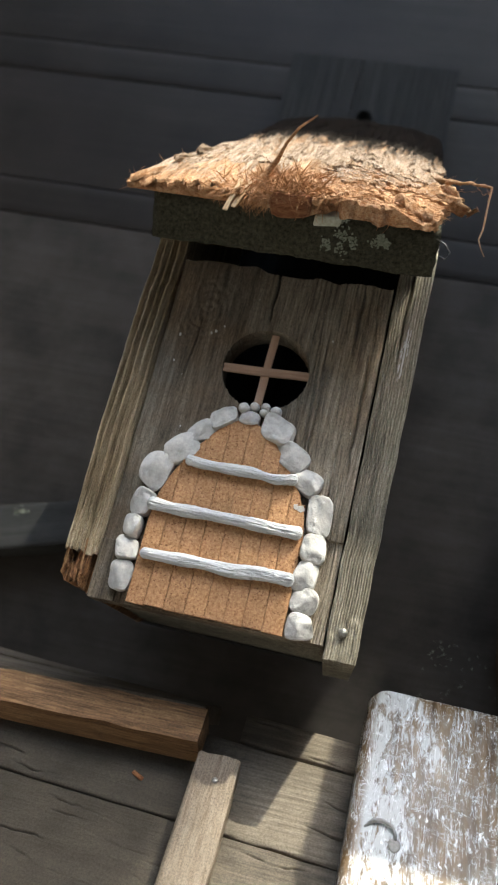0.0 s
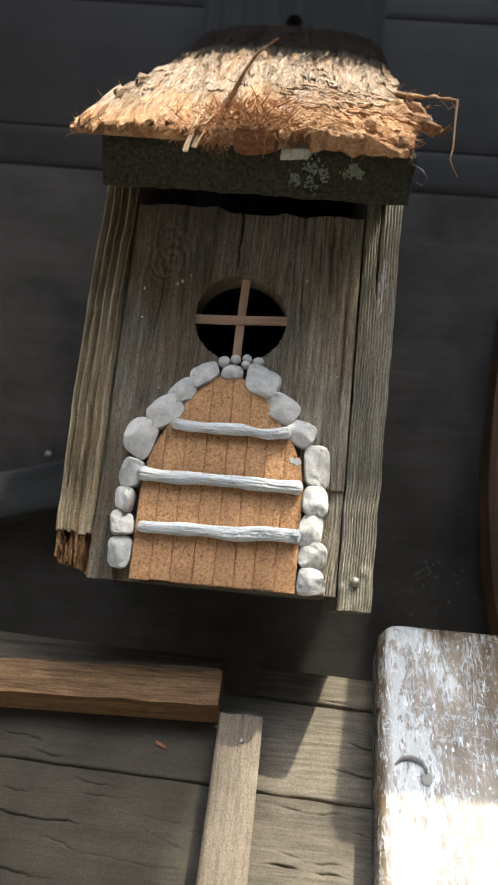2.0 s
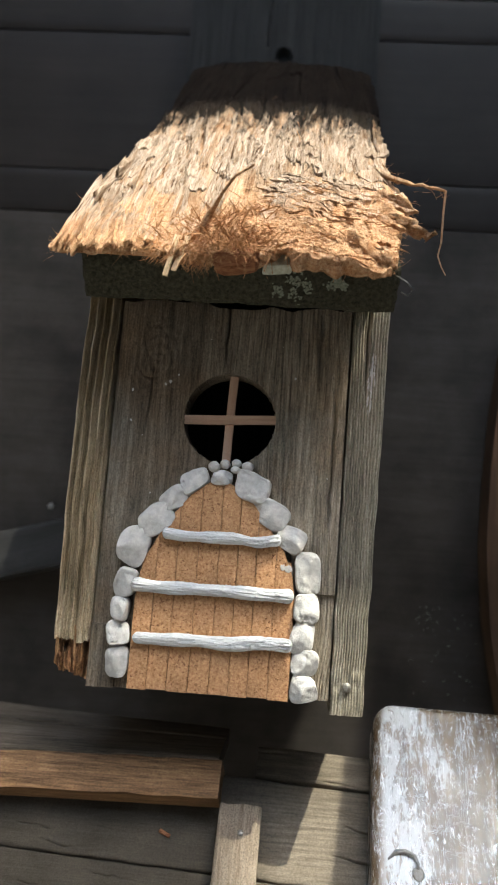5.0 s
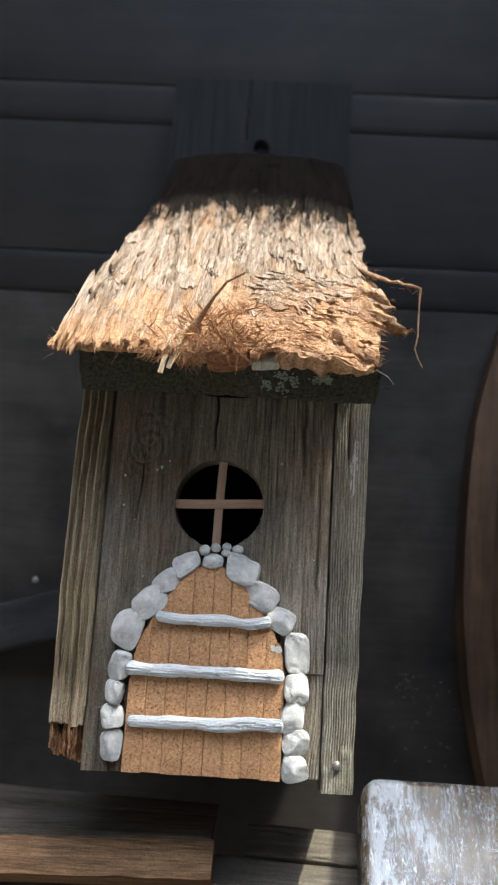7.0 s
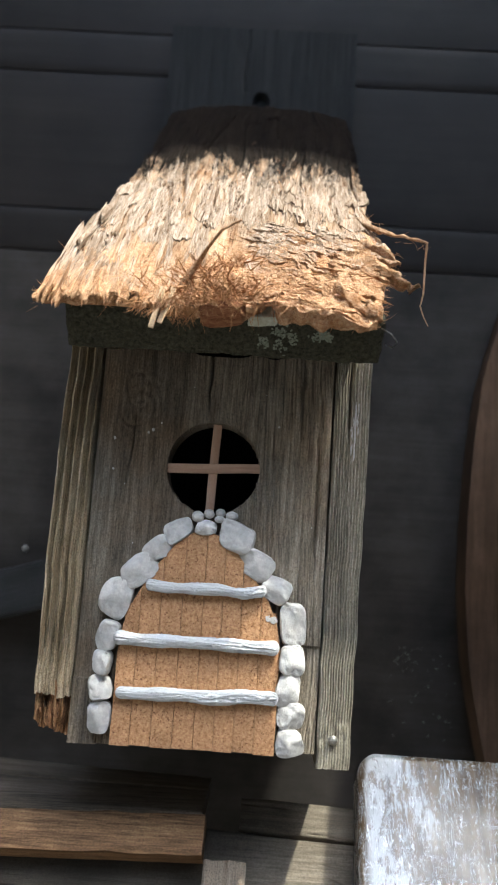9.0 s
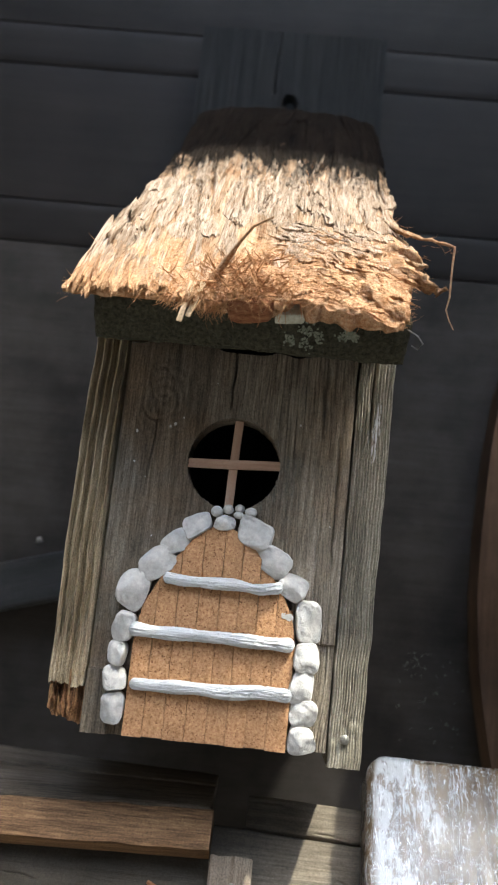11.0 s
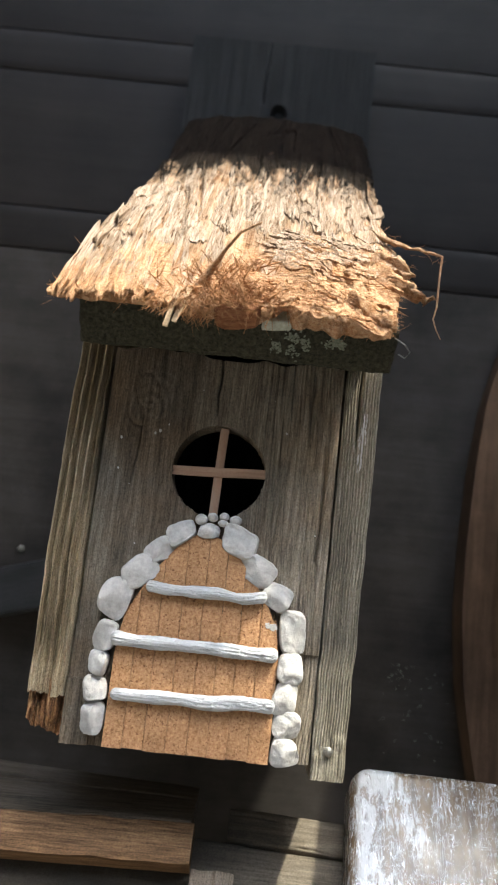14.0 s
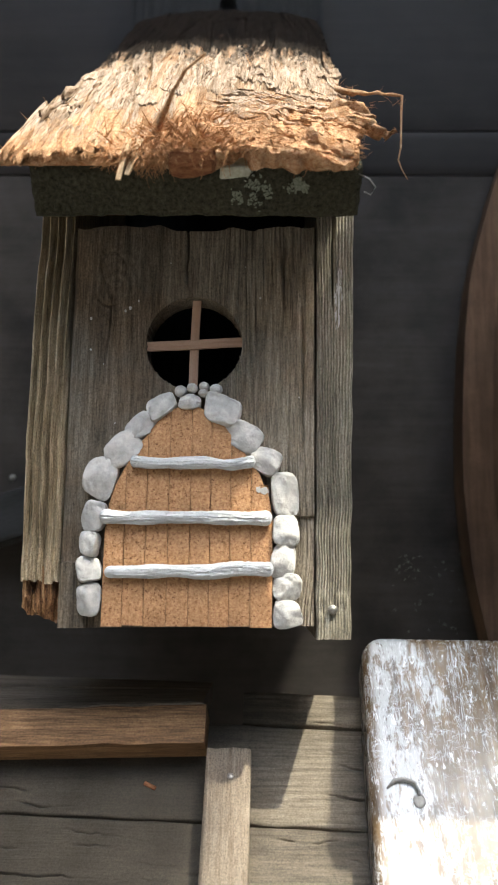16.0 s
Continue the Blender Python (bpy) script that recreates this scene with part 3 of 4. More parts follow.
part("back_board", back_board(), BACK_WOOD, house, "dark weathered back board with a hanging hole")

# roof frame: x across, y up the slope, z out; its zero is the front top edge of the roof board
ROOF = pose(0, -0.0646, 0.2370, 47.5, 0, 0)


def roof_board():
    def shape(u, v):
        x = -0.0835 + 0.176 * u + 0.0006 * vnoise(v * 6, 0 * v, 3) * (np.abs(u - 0.5) * 2) ** 6
        z = -0.028 + 0.028 * v + 0.0013 * fbm(u * 26, 0 * u, 5) * (1 - v)
        flat = np.stack([x, np.zeros_like(x), z], 1)
        corner = np.minimum(np.minimum(u, 1 - u) * 6, np.minimum(v, 1 - v) * 1.0)
        rel = np.zeros_like(flat)
        rel[:, 1] = 0.0035 * np.exp(-corner / 0.10) + 0.0011 * fbm(x * 220, z * 220, 8) + 0.0006 * vnoise(x * 900, z * 900, 9)
        return flat, rel
    return slab(190, 34, shape, lambda p: np.stack([p[:, 0] * 0.78 + 0.004, p[:, 1] + 0.305, p[:, 2]], 1))


roof = part("roof_board", roof_board(), MOSSY, house, "dark roof board whose front edge is green with moss", ROOF)
# ---- bark roof ----
def bark_height(x, y):
    """Relief of the bark: long fibres up the slope, lumpy torn flakes low down."""
    a, b = bark_sides(y)
    warp = (x - a) / (b - a) * 0.19 + 0.012 * vnoise(y * 11, x * 16, 61)
    long = 1 - np.abs(fbm(warp * 90, y * 4, 62, 3)) * 2
    fine = 1 - np.abs(fbm(warp * 260, y * 9, 63, 3)) * 2
    furrow = np.abs(fbm(warp * 55, y * 5, 68, 2))
    h = 0.0013 * long + 0.0007 * fine - 0.0045 * np.exp(-((furrow / 0.016) ** 2)) * np.clip(0.3 + vnoise(x * 40, y * 14, 69) * 2, 0, 1)
    plates = fbm(warp * 70, y * 14, 81, 4) * 2.6
    h = h + 0.0007 * (np.floor(plates) + np.clip((plates - np.floor(plates)) * 6, 0, 1))
    edge = 0.016 * vnoise(x * 40, y * 40, 88)
    lump = np.clip((x + 0.002 + edge) / 0.03, 0, 1) * np.clip((0.105 - y + edge) / 0.06, 0, 1)
    # torn scales lie over one another, their lower edges a little raised
    row = (y + 0.28 * x) * 75 + 3.2 * fbm(x * 22, y * 30, 64, 3) + 0.9 * fbm(x * 110, y * 110, 66, 3)
    scale = (0.0007 + 0.0010 * vnoise(x * 70, np.floor(row) * 7.3, 67)) * (1 - (row - np.floor(row)))
    h = h * (1 - 0.75 * lump) + lump * (scale * lump + 0.0060 * fbm(x * 34, y * 50, 70, 4) + 0.0022 * fbm(x * 130 - y * 60, y * 520 + x * 130, 65, 3))
    h = h + 0.0075 * np.exp(-(((x - 0.001) / 0.015) ** 2) - ((y - 0.010) / 0.013) ** 2) * (1 + 0.5 * fbm(x * 150, y * 150, 79, 3))
    return h


def bark_sides(y):
    left = np.interp(y, (-0.02, 0.0, 0.05, 0.13, 0.21, 0.33), (-0.098, -0.098, -0.090, -0.081, -0.073, -0.070))
    right = np.interp(y, (-0.02, 0.0, 0.06, 0.10, 0.15, 0.22, 0.33), (0.086, 0.089, 0.098, 0.091, 0.087, 0.086, 0.082))
    return left, right


def bark_base(x, y):
    """Height of the bark's smooth form over the roof board."""
    a, b = bark_sides(y)
    u = np.clip((x - a) / (b - a), 0, 1)
    return (0.0070 + 0.007 * (1 - np.abs(2 * u - 1) ** 2.5)) * (0.62 + 0.38 * np.clip(y / 0.05, 0, 1) + 0.3 * np.clip((x - 0.02) / 0.02, 0, 1) * np.clip(1 - y / 0.05, 0, 1))


def lip_of(x):
    rough = np.clip((x + 0.045) / 0.02, 0.12, 1)
    return np.interp(x, (-0.10, -0.045, -0.02, 0.015, 0.035, 0.085), (-0.004, -0.003, -0.008, -0.009, -0.015, -0.014)) - rough * (0.008 * fbm(x * 45, 0 * x, 71, 4) + 0.0025 * vnoise(x * 260, 0 * x, 72)) + 0.020 * np.exp(-(((x - 0.0275) / 0.0060) ** 2)) + 0.004 * np.exp(-(((x - 0.006) / 0.010) ** 2))


def bark_slab():
    def shape(u, v):
        lip = lip_of(-0.096 + 0.182 * u)
        y = lip + (0.343 - lip) * v**1.15
        a, b = bark_sides(y)
        a = a + 0.003 * fbm(y * 90, 0 * y, 73)
        b = b + 0.004 * fbm(y * 110, 0 * y, 74)
        x = a + (b - a) * u
        flat = np.stack([x, y, bark_base(x, y)], 1)
        rel = np.zeros_like(flat)
        edge = np.minimum(np.minimum(u, 1 - u) * 14, 1)
        rel[:, 2] = bark_height(x, y) * (0.3 + 0.7 * edge) * np.where(x < -0.03, np.clip(0.25 + v * 12, 0, 1), 1)
        rel[:, 1] = np.where(x < -0.035, 0.0008, 0.003) * fbm(x * 200, y * 60, 76) * (v < 0.01)
        return flat, rel
    def back(p):
        q = p.copy()
        q[:, 2] = np.where(p[:, 1] < 0.0, 0.0030 + 0.0025 * vnoise(p[:, 0] * 120, p[:, 1] * 90, 75), 0.0005)
        return q
    return slab(340, 480, shape, back)


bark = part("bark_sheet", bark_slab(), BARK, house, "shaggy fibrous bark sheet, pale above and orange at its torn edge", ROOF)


def bark_surface(x, y):
    return bark_base(np.asarray(x, float), np.asarray(y, float)) + bark_height(np.asarray(x, float), np.asarray(y, float))


def strand(verts, faces, start, way, length, width, rng, curl=0.5, droop=0.0, steps=5):
    """Adds a thin curling fibre to a list of vertices and faces."""
    p, d = Vector(start), Vector(way).normalized()
    side = d.cross(Vector((rng.uniform(-1, 1), rng.uniform(-1, 1), rng.uniform(-1, 1)))).normalized()
    up = d.cross(side)
    bend = Vector((rng.uniform(-1, 1), rng.uniform(-1, 1), rng.uniform(-1, 1))) * curl
    n0 = len(verts)
    for k in range(steps + 1):
        w = width * (1 - 0.75 * k / steps)
        for c in (side * w, (-side * 0.5 + up * 0.6) * w, (-side * 0.5 - up * 0.6) * w):
            verts.append(p + c)
        d = (d + bend * (1.2 / steps) + Vector((0, -droop, -droop)) / steps).normalized()
        p = p + d * (length / steps)
    for k in range(steps):
        a, b = n0 + 3 * k, n0 + 3 * k + 3
        for i in range(3):
            j = (i + 1) % 3
            faces.append((a + i, a + j, b + j, b + i))
    faces.append((n0 + 2, n0 + 1, n0))


rng = random.Random(5)
verts, faces = [], []
# frayed fibres along the torn lower edge
for n in range(70):
    x = rng.uniform(-0.040, 0.086) if n % 9 else rng.uniform(-0.098, -0.085)
    y = float(lip_of(np.array(x))) + rng.uniform(0, 0.006)
    strand(verts, faces, (x, y, rng.uniform(0.002, 0.012)), (rng.gauss(0, 0.8), -1, rng.gauss(-0.1, 0.5)), rng.uniform(0.002, 0.006) * (1.6 if rng.random() < 0.1 else 1), rng.uniform(0.0002, 0.0004), rng, 1.8)
# a tangled tuft near the middle
for n in range(800):
    x = rng.gauss(-0.008, 0.014)
    y = rng.uniform(-0.012, 0.034 + 0.5 * min(max(x, -0.02), 0.02))
    strand(verts, faces, (x, y, float(bark_surface(x, y)) - 0.001), (rng.gauss(-0.1, 1.0), -1, rng.uniform(-0.4, 0.6)), rng.uniform(0.007, 0.016), rng.uniform(0.0003, 0.0008), rng, 6.5, 0.6, 12)
# matted fibres over the torn lump, and clumps that hang from its edge
for n in range(1500):
    x, y = rng.uniform(0.012, 0.088), rng.uniform(-0.014, 0.075)
    if y < float(lip_of(np.array(x))) + 0.001:
        continue
    strand(verts, faces, (x, y, float(bark_surface(x, y)) - 0.0002), (rng.choice((-1, 1)), rng.gauss(-0.25, 0.45), rng.uniform(-0.05, 0.16)), rng.uniform(0.004, 0.012), rng.uniform(0.00014, 0.0004), rng, 0.9, 0.15, 6)
for n in range(420):
    x = rng.choice((-0.040, -0.034, -0.019, -0.013, -0.010, 0.021)) + rng.gauss(0, 0.0022)
    y = float(lip_of(np.array(x))) + rng.uniform(0.0, 0.014)
    strand(verts, faces, (x, y, float(bark_base(np.array(x), np.array(y))) + rng.uniform(-0.003, 0.003)), (rng.gauss(-0.15, 0.3), -1, rng.gauss(-0.35, 0.25)), rng.uniform(0.006, 0.015), rng.uniform(0.0002, 0.0005), rng, 1.2, 0.4, 7)
for n in range(170):
    x = rng.uniform(-0.096, -0.030)
    y = float(lip_of(np.array(x))) + rng.uniform(0.0, 0.004)
    strand(verts, faces, (x, y, rng.uniform(0.003, 0.008)), (rng.gauss(-0.3, 0.8), -1, rng.gauss(-0.2, 0.5)), rng.uniform(0.002, 0.005), rng.uniform(0.0003, 0.0006), rng, 4.0)
# curls that spill over the lump of inner bark
for n in range(420):
    x, y = rng.gauss(0.004, 0.011), rng.uniform(-0.016, 0.004)
    strand(verts, faces, (x, y, rng.uniform(0.011, 0.018)), (rng.gauss(0, 1.0), rng.gauss(-0.4, 0.6), rng.gauss(0.0, 0.5)), rng.uniform(0.006, 0.013), rng.uniform(0.0003, 0.0007), rng, 7.0, 0.8, 12)
# loose fibres lying on the slope
for n in range(170):
    y = rng.uniform(-0.005, 0.20)
    a, b = bark_sides(y)
    x = rng.uniform(float(a), float(b))
    strand(verts, faces, (x, y, float(bark_surface(x, y)) + 0.0004), (rng.gauss(0, 0.25), rng.choice((-1, 1)), rng.gauss(0.03, 0.06)), rng.uniform(0.006, 0.022), rng.uniform(0.00012, 0.0003), rng, 0.4)
# frayed edges at both sides
for n in range(80):
    y = rng.uniform(-0.012, 0.13)
    a, b = bark_sides(y)
    right = rng.random() < 0.66
    x = float(b) - 0.004 if right else float(a) + 0.004
    strand(verts, faces, (x, y, rng.uniform(0.002, 0.010)), ((1 if right else -1), rng.gauss(-0.9, 0.5), rng.gauss(0, 0.25)), rng.uniform(0.004, 0.012 if right and y < 0.09 else 0.008), rng.uniform(0.0001, 0.0003), rng, 0.8)
# stray curls on the other edge
for x, y, d in ((-0.090, 0.048, (-1, 0.2, 0.5)), (-0.087, 0.060, (-0.3, 1, 0.6)), (-0.084, 0.075, (-1, 0.6, 0.3)), (-0.079, 0.112, (-1, 0.5, 0.2)), (-0.079, 0.118, (-1, 0.9, 0.2)), (-0.094, 0.010, (-1, -0.6, 0.1)), (-0.095, 0.002, (-0.8, -1, 0.1))):
    for n in range(2):
        strand(verts, faces, (x + rng.gauss(0, 0.001), y + rng.gauss(0, 0.001), 0.006), d, rng.uniform(0.007, 0.013), rng.uniform(0.0003, 0.0007), rng, 2.6, 0, 10)
# hairs on the arms torn loose at the side
for (xa, ya), (xb, yb) in (((0.086, 0.108), (0.119, 0.072)), ((0.084, 0.072), (0.102, 0.055)), ((0.082, 0.048), (0.110, 0.025)), ((0.070, 0.010), (0.087, -0.012))):
    for n in range(14):
        k = rng.random()
        strand(verts, faces, (xa + (xb - xa) * k, ya + (yb - ya) * k, rng.uniform(0.006, 0.016)), (1, rng.gauss(-0.9, 0.7), rng.gauss(0, 0.5)), rng.uniform(0.003, 0.009), rng.uniform(0.0001, 0.0003), rng, 0.9)
fringe = part("bark_fringe", mesh_from(verts, faces), FIBRE, house, "loose frayed bark fibres", ROOF)
tagged(fringe, kind="stuff")


def bark_flake(u0, y0, length, width, lift, seed, lean=0.0, thick=0.0022):
    """A thin broken plate of bark on the slope, ragged at both ends, its lower end a little free."""
    def shape(u, v):
        torn_low = 0.22 * fbm(u * 5 + seed, 0 * u, seed, 4) + 0.10 * vnoise(u * 23, 0 * u, seed + 6)
        torn_top = 0.30 * fbm(u * 4 - seed, 0 * u, seed + 3, 4)
        along = (v + torn_low * (1 - v) + torn_top * v - 0.5) * length
        w = width * (0.55 + 0.45 * np.sin(np.clip(v * 2.6 + 0.3, 0, math.pi))) * (1 + 0.30 * fbm(v * 6, 0 * v, seed + 1, 3))
        mid_y = y0 + 0.5 * length * abs(math.cos(lean))
        a, b = bark_sides(np.full_like(u, mid_y))
        across = (u - 0.5) * w + 0.35 * width * vnoise(v * 2.5, 0 * v, seed + 2)
        fan = -0.16 * (u0 - 0.45)
        c, s = math.cos(lean + fan), math.sin(lean + fan)
        x = a + (b - a) * u0 + across * c - along * s
        y = mid_y + along * c + across * s
        free = lift * np.clip(1 - 1.6 * v, 0, 1) ** 1.5 * (1 + 0.5 * vnoise(u * 4, 0 * u, seed + 5))
        flat = np.stack([x, y, bark_surface(x, y) * 0.7 + (bark_base(x, y) + 0.0020) * 0.3 + free], 1)
        rel = np.zeros_like(flat)
        rel[:, 2] = 0.0006 * (1 - (2 * u - 1) ** 2) + 0.0006 * fbm(u * 9, v * 3, seed + 2, 3)
        return flat, rel
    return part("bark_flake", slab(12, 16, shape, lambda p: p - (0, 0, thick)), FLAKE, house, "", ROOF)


for n in range(190):
    u0 = rng.uniform(0.02, 0.97)
    low, high = (-0.006, 0.19) if u0 < 0.44 else (0.080, 0.19)
    if n % 3:
        bark_flake(u0, rng.uniform(low, high), rng.uniform(0.015, 0.065), rng.uniform(0.0014, 0.0042), rng.choice((-0.0009, -0.0006, -0.0004, 0.0003)), n * 11, rng.gauss(0.0, 0.05), 0.0012)
    else:
        bark_flake(u0, rng.uniform(low, high - 0.03), rng.uniform(0.018, 0.060), rng.uniform(0.006, 0.016), rng.choice((-0.0006, -0.0003, 0.0002, 0.0009)), n * 11, rng.gauss(0.0, 0.05), 0.0016)
for n in range(30):
    bark_flake(rng.uniform(0.03, 0.42), rng.uniform(-0.012, 0.0), rng.uniform(0.016, 0.045), rng.uniform(0.003, 0.010), rng.choice((-0.0003, 0.0003, 0.0010)), 900 + n * 13, rng.gauss(0.0, 0.06), 0.0016)
# torn scales across the lump, each lapping over the one below
for n in range(120):
    u0, y0 = rng.uniform(0.60, 0.99), rng.uniform(-0.012, 0.085)
    bark_flake(u0, y0, rng.uniform(0.004, 0.014), rng.uniform(0.005, 0.020), rng.uniform(-0.0004, 0.0014), 2000 + n * 7, rng.gauss(-0.25, 0.50), 0.0022)
# the rolled shreds along the outer edge
for n, (y0, length) in enumerate(((-0.008, 0.06), (0.0, 0.09), (0.05, 0.07), (0.09, 0.06))):
    bark_flake(0.012, y0, length, 0.007, 0.004, 3000 + 9 * n, -0.03)


def bark_arm(points, spread, seed):
    """A ragged arm of fibres torn loose at the side of the sheet."""
    vs, fs = [], []
    pts = [Vector(p) for p in points]
    core = rod([pts[0].lerp(pts[-1], 0)] + [a.lerp(b, k / 4) for a, b in zip(pts, pts[1:]) for k in range(1, 5)], [spread * 0.85 * (1 - 0.072 * k) for k in range(4 * len(pts) - 3)], 16)
    n0 = len(vs)
    core.verts.index_update()
    for v in core.verts:
        vs.append(v.co + spread * (0.5 * noise.noise_vector(v.co * 200 + Vector((seed * 5.0, 0, 0))) + 0.28 * noise.noise_vector(v.co * 620) + 0.12 * noise.noise_vector(v.co * 1400)))
    for f in core.faces:
        fs.append(tuple(n0 + v.index for v in f.verts))
    core.free()
    return part("bark_arm", mesh_from(vs, fs, True), BARK, house, "ragged arm of torn bark", ROOF)


bark_arm([(0.080, 0.118, 0.009), (0.090, 0.098, 0.012), (0.102, 0.083, 0.015), (0.1185, 0.0715, 0.0165)], 0.0032, 1)
bark_arm([(0.078, 0.076, 0.008), (0.088, 0.070, 0.010), (0.096, 0.062, 0.011), (0.102, 0.055, 0.010)], 0.006, 2)
bark_arm([(0.076, 0.052, 0.008), (0.088, 0.044, 0.009), (0.100, 0.033, 0.009), (0.110, 0.025, 0.008)], 0.009, 3)
bark_arm([(0.066, 0.014, 0.008), (0.075, 0.004, 0.009), (0.083, -0.006, 0.009), (0.087, -0.012, 0.008)], 0.008, 4)
plug = rough_box((-0.0130, -0.012, -0.001), (0.0130, 0.010, 0.0145), 6, 12, 0.0038, 0.006)
part("bark_plug", plug, INNER, house, "smooth orange-brown lump of inner bark", ROOF @ pose(0.006, -0.004, 0.0, 0, 0, 3))

# the single long twig that stands up from the tuft, two bright splinters and the hanging thread
part("twig", rod([(-0.022, -0.002, 0.008), (-0.015, 0.007, 0.018), (-0.009, 0.007, 0.027), (-0.004, 0.002, 0.037), (0.003, 0.001, 0.047), (0.0132, -0.004, 0.0550)], [0.0018, 0.0022, 0.0015, 0.0009, 0.0008, 0.0005]), BARK, house, "dry reddish-brown bark twig", ROOF)
for k, (x, turn) in enumerate(((-0.029, -14), (-0.024, -22))):
    splinter = rough_box((-0.0016, -0.016 + 0.003 * k, -0.0006), (0.0014, 0.008, 0.0006), k, 3, 0.0004, 0.0004)
    part("splinter", splinter, SPLINTER, house, "pale splinter hanging from the bark edge", ROOF @ pose(x, -0.008, 0.010, 38, 0, turn))
part("thread", rod([(0.112, 0.076, 0.016), (0.1195, 0.0705, 0.0165), (0.1188, 0.062, 0.008), (0.1182, 0.047, -0.005), (0.1165, 0.041, -0.010), (0.1185, 0.036, -0.014), (0.1215, 0.032, -0.018)], [0.0010, 0.0009, 0.0007, 0.0006, 0.0005, 0.0004, 0.0003], 5), BARK, house, "hanging bark thread", ROOF)

# lichen rosettes on the mossy edge, a bare pale patch and a bent wire at its corner
def crust(x, z, size, seed):
    r = random.Random(seed)
    bm = bmesh.new()
    clumps = [(r.gauss(0, 0.5), r.gauss(0, 0.4), r.uniform(0.10, 0.28)) for k in range(8)]
    for n in range(190):
        cx, cz, spread = clumps[n % 8]
        px, pz = size * (cx + r.gauss(0, spread)), size * (cz + r.gauss(0, spread))
        m = Matrix.LocRotScale((x + px, -0.0004, z + pz), Euler((r.uniform(-0.5, 0.5), r.uniform(0, 6), 0)), (r.uniform(0.4, 1.2), 0.5, r.uniform(0.4, 1.0)))
        bmesh.ops.create_icosphere(bm, subdivisions=1, radius=0.0009, matrix=m)
    return bm


part("lichen", crust(0.034, -0.014, 0.0095, 3), LICHEN, house, "pale grey-green lichen crust", ROOF)
part("lichen", crust(0.058, -0.009, 0.005, 4), LICHEN, house, "pale grey-green lichen crust", ROOF)
PALE = speckled("bare_pale_wood", (0.30, 0.295, 0.225), (0.52, 0.515, 0.42), 300, 0.8, 0.3)
part("bare_patch", rough_box((0.0190, -0.0005, -0.0040), (0.0350, 0.012, 0.0022), 4, 8, 0.0032, 0.0012), PALE, house, "pale bare spot on the mossy roof edge", ROOF)
part("bent_wire", rod([(0.090, 0.002, -0.004), (0.096, -0.001, -0.006), (0.0995, -0.002, -0.010), (0.0975, -0.001, -0.0145), (0.094, 0.001, -0.0135)], [0.00045] * 5, 5), METAL, house, "small bent wire", ROOF)

# ---- window cross and screw ----
cross = part("window_cross", rough_box((-0.0280, -0.0012, -0.0028), (0.0285, 0.0008, 0.0028), 2, 6, 0.0003, 0.0004), STICK, house, "pale wooden stick crossing the round hole", pose(0.0006, 0.0035, 0.1612, 0, -3.2, 0))
part("window_cross", rough_box((-0.0277, -0.0012, -0.0026), (0.0277, 0.0008, 0.0026), 5, 6, 0.0003, 0.0004), STICK, house, "pale wooden stick crossing the round hole", pose(0.0006, 0.0056, 0.1612, 0, -88.5, 0))


def screw(name, parent, m, radius=0.0022):
    bm = bmesh.new()
    bmesh.ops.create_uvsphere(bm, u_segments=12, v_segments=8, radius=radius, matrix=Matrix.Diagonal((1, 0.6, 1, 1)))
    bmesh.ops.create_cone(bm, segments=8, radius1=radius * 0.5, radius2=radius * 0.4, depth=0.008, cap_ends=True, matrix=pose(0, 0.004, 0, 90))
    return part(name, bm, METAL, parent, "dull steel nail head", m)


screw("screw", house, pose(0.0805, -0.0020, 0.0095), 0.0028)
streak_rng = random.Random(12)
smear = bmesh.new()
for n in range(95):
    m = Matrix.LocRotScale((streak_rng.gauss(0, 0.0009), 0, streak_rng.triangular(-0.022, 0.020, 0.004)), None, (streak_rng.uniform(0.3, 0.8), 0.35, streak_rng.uniform(1.0, 3.0)))
    bmesh.ops.create_icosphere(smear, subdivisions=1, radius=0.0009, matrix=m)
part("paint_streak", smear, CLAY, house, "thin streak of whitish paint", pose(0.0848, -0.0009, 0.1885, 0, 3, 0))
screw("screw", house, pose(0.0765, 0.0005, 0.0365), 0.0011)

# whitish specks on the front board
for x, z, size in ((-0.0605, 0.1757, 1.1), (-0.0376, 0.1822, 1.3), (-0.0405, 0.1806, 1.0), (-0.0327, 0.1867, 0.8), (-0.0599, 0.1569, 0.9), (-0.0144, 0.2103, 0.6), (-0.0520, 0.1480, 0.5), (0.0389, 0.1889, 0.9), (-0.0440, 0.1130, 0.5), (0.0300, 0.2080, 0.5), (0.0620, 0.1290, 0.6)):
    dot = bmesh.new()
    bmesh.ops.create_icosphere(dot, subdivisions=2, radius=0.0007 * size, matrix=Matrix.Diagonal((1, 0.45, 1.2, 1)))
    for v in dot.verts:
        v.co += 0.0004 * noise.noise_vector(v.co * 1500 + Vector((x * 900, 0, z * 700)))
    part("speck", dot, CLAY, house, "whitish dried speck", pose(x, -0.0004, z))

# ---- fairy door ----
door = part("fairy_door", rough_box((-0.0440, -0.0032, 0.0005), (0.0445, -0.0010, 0.078), 1, 4, 0.0002, 0.0004), CORK, house, "small cork-brown arched door with white stone surround")


def arch(x):
    return np.interp(x, (-0.047, -0.044, -0.040, -0.031, -0.018, -0.008, 0.0, 0.010, 0.020, 0.030, 0.040, 0.046, 0.049), (0.040, 0.066, 0.078, 0.096, 0.113, 0.121, 0.1235, 0.119, 0.110, 0.097, 0.083, 0.068, 0.040))


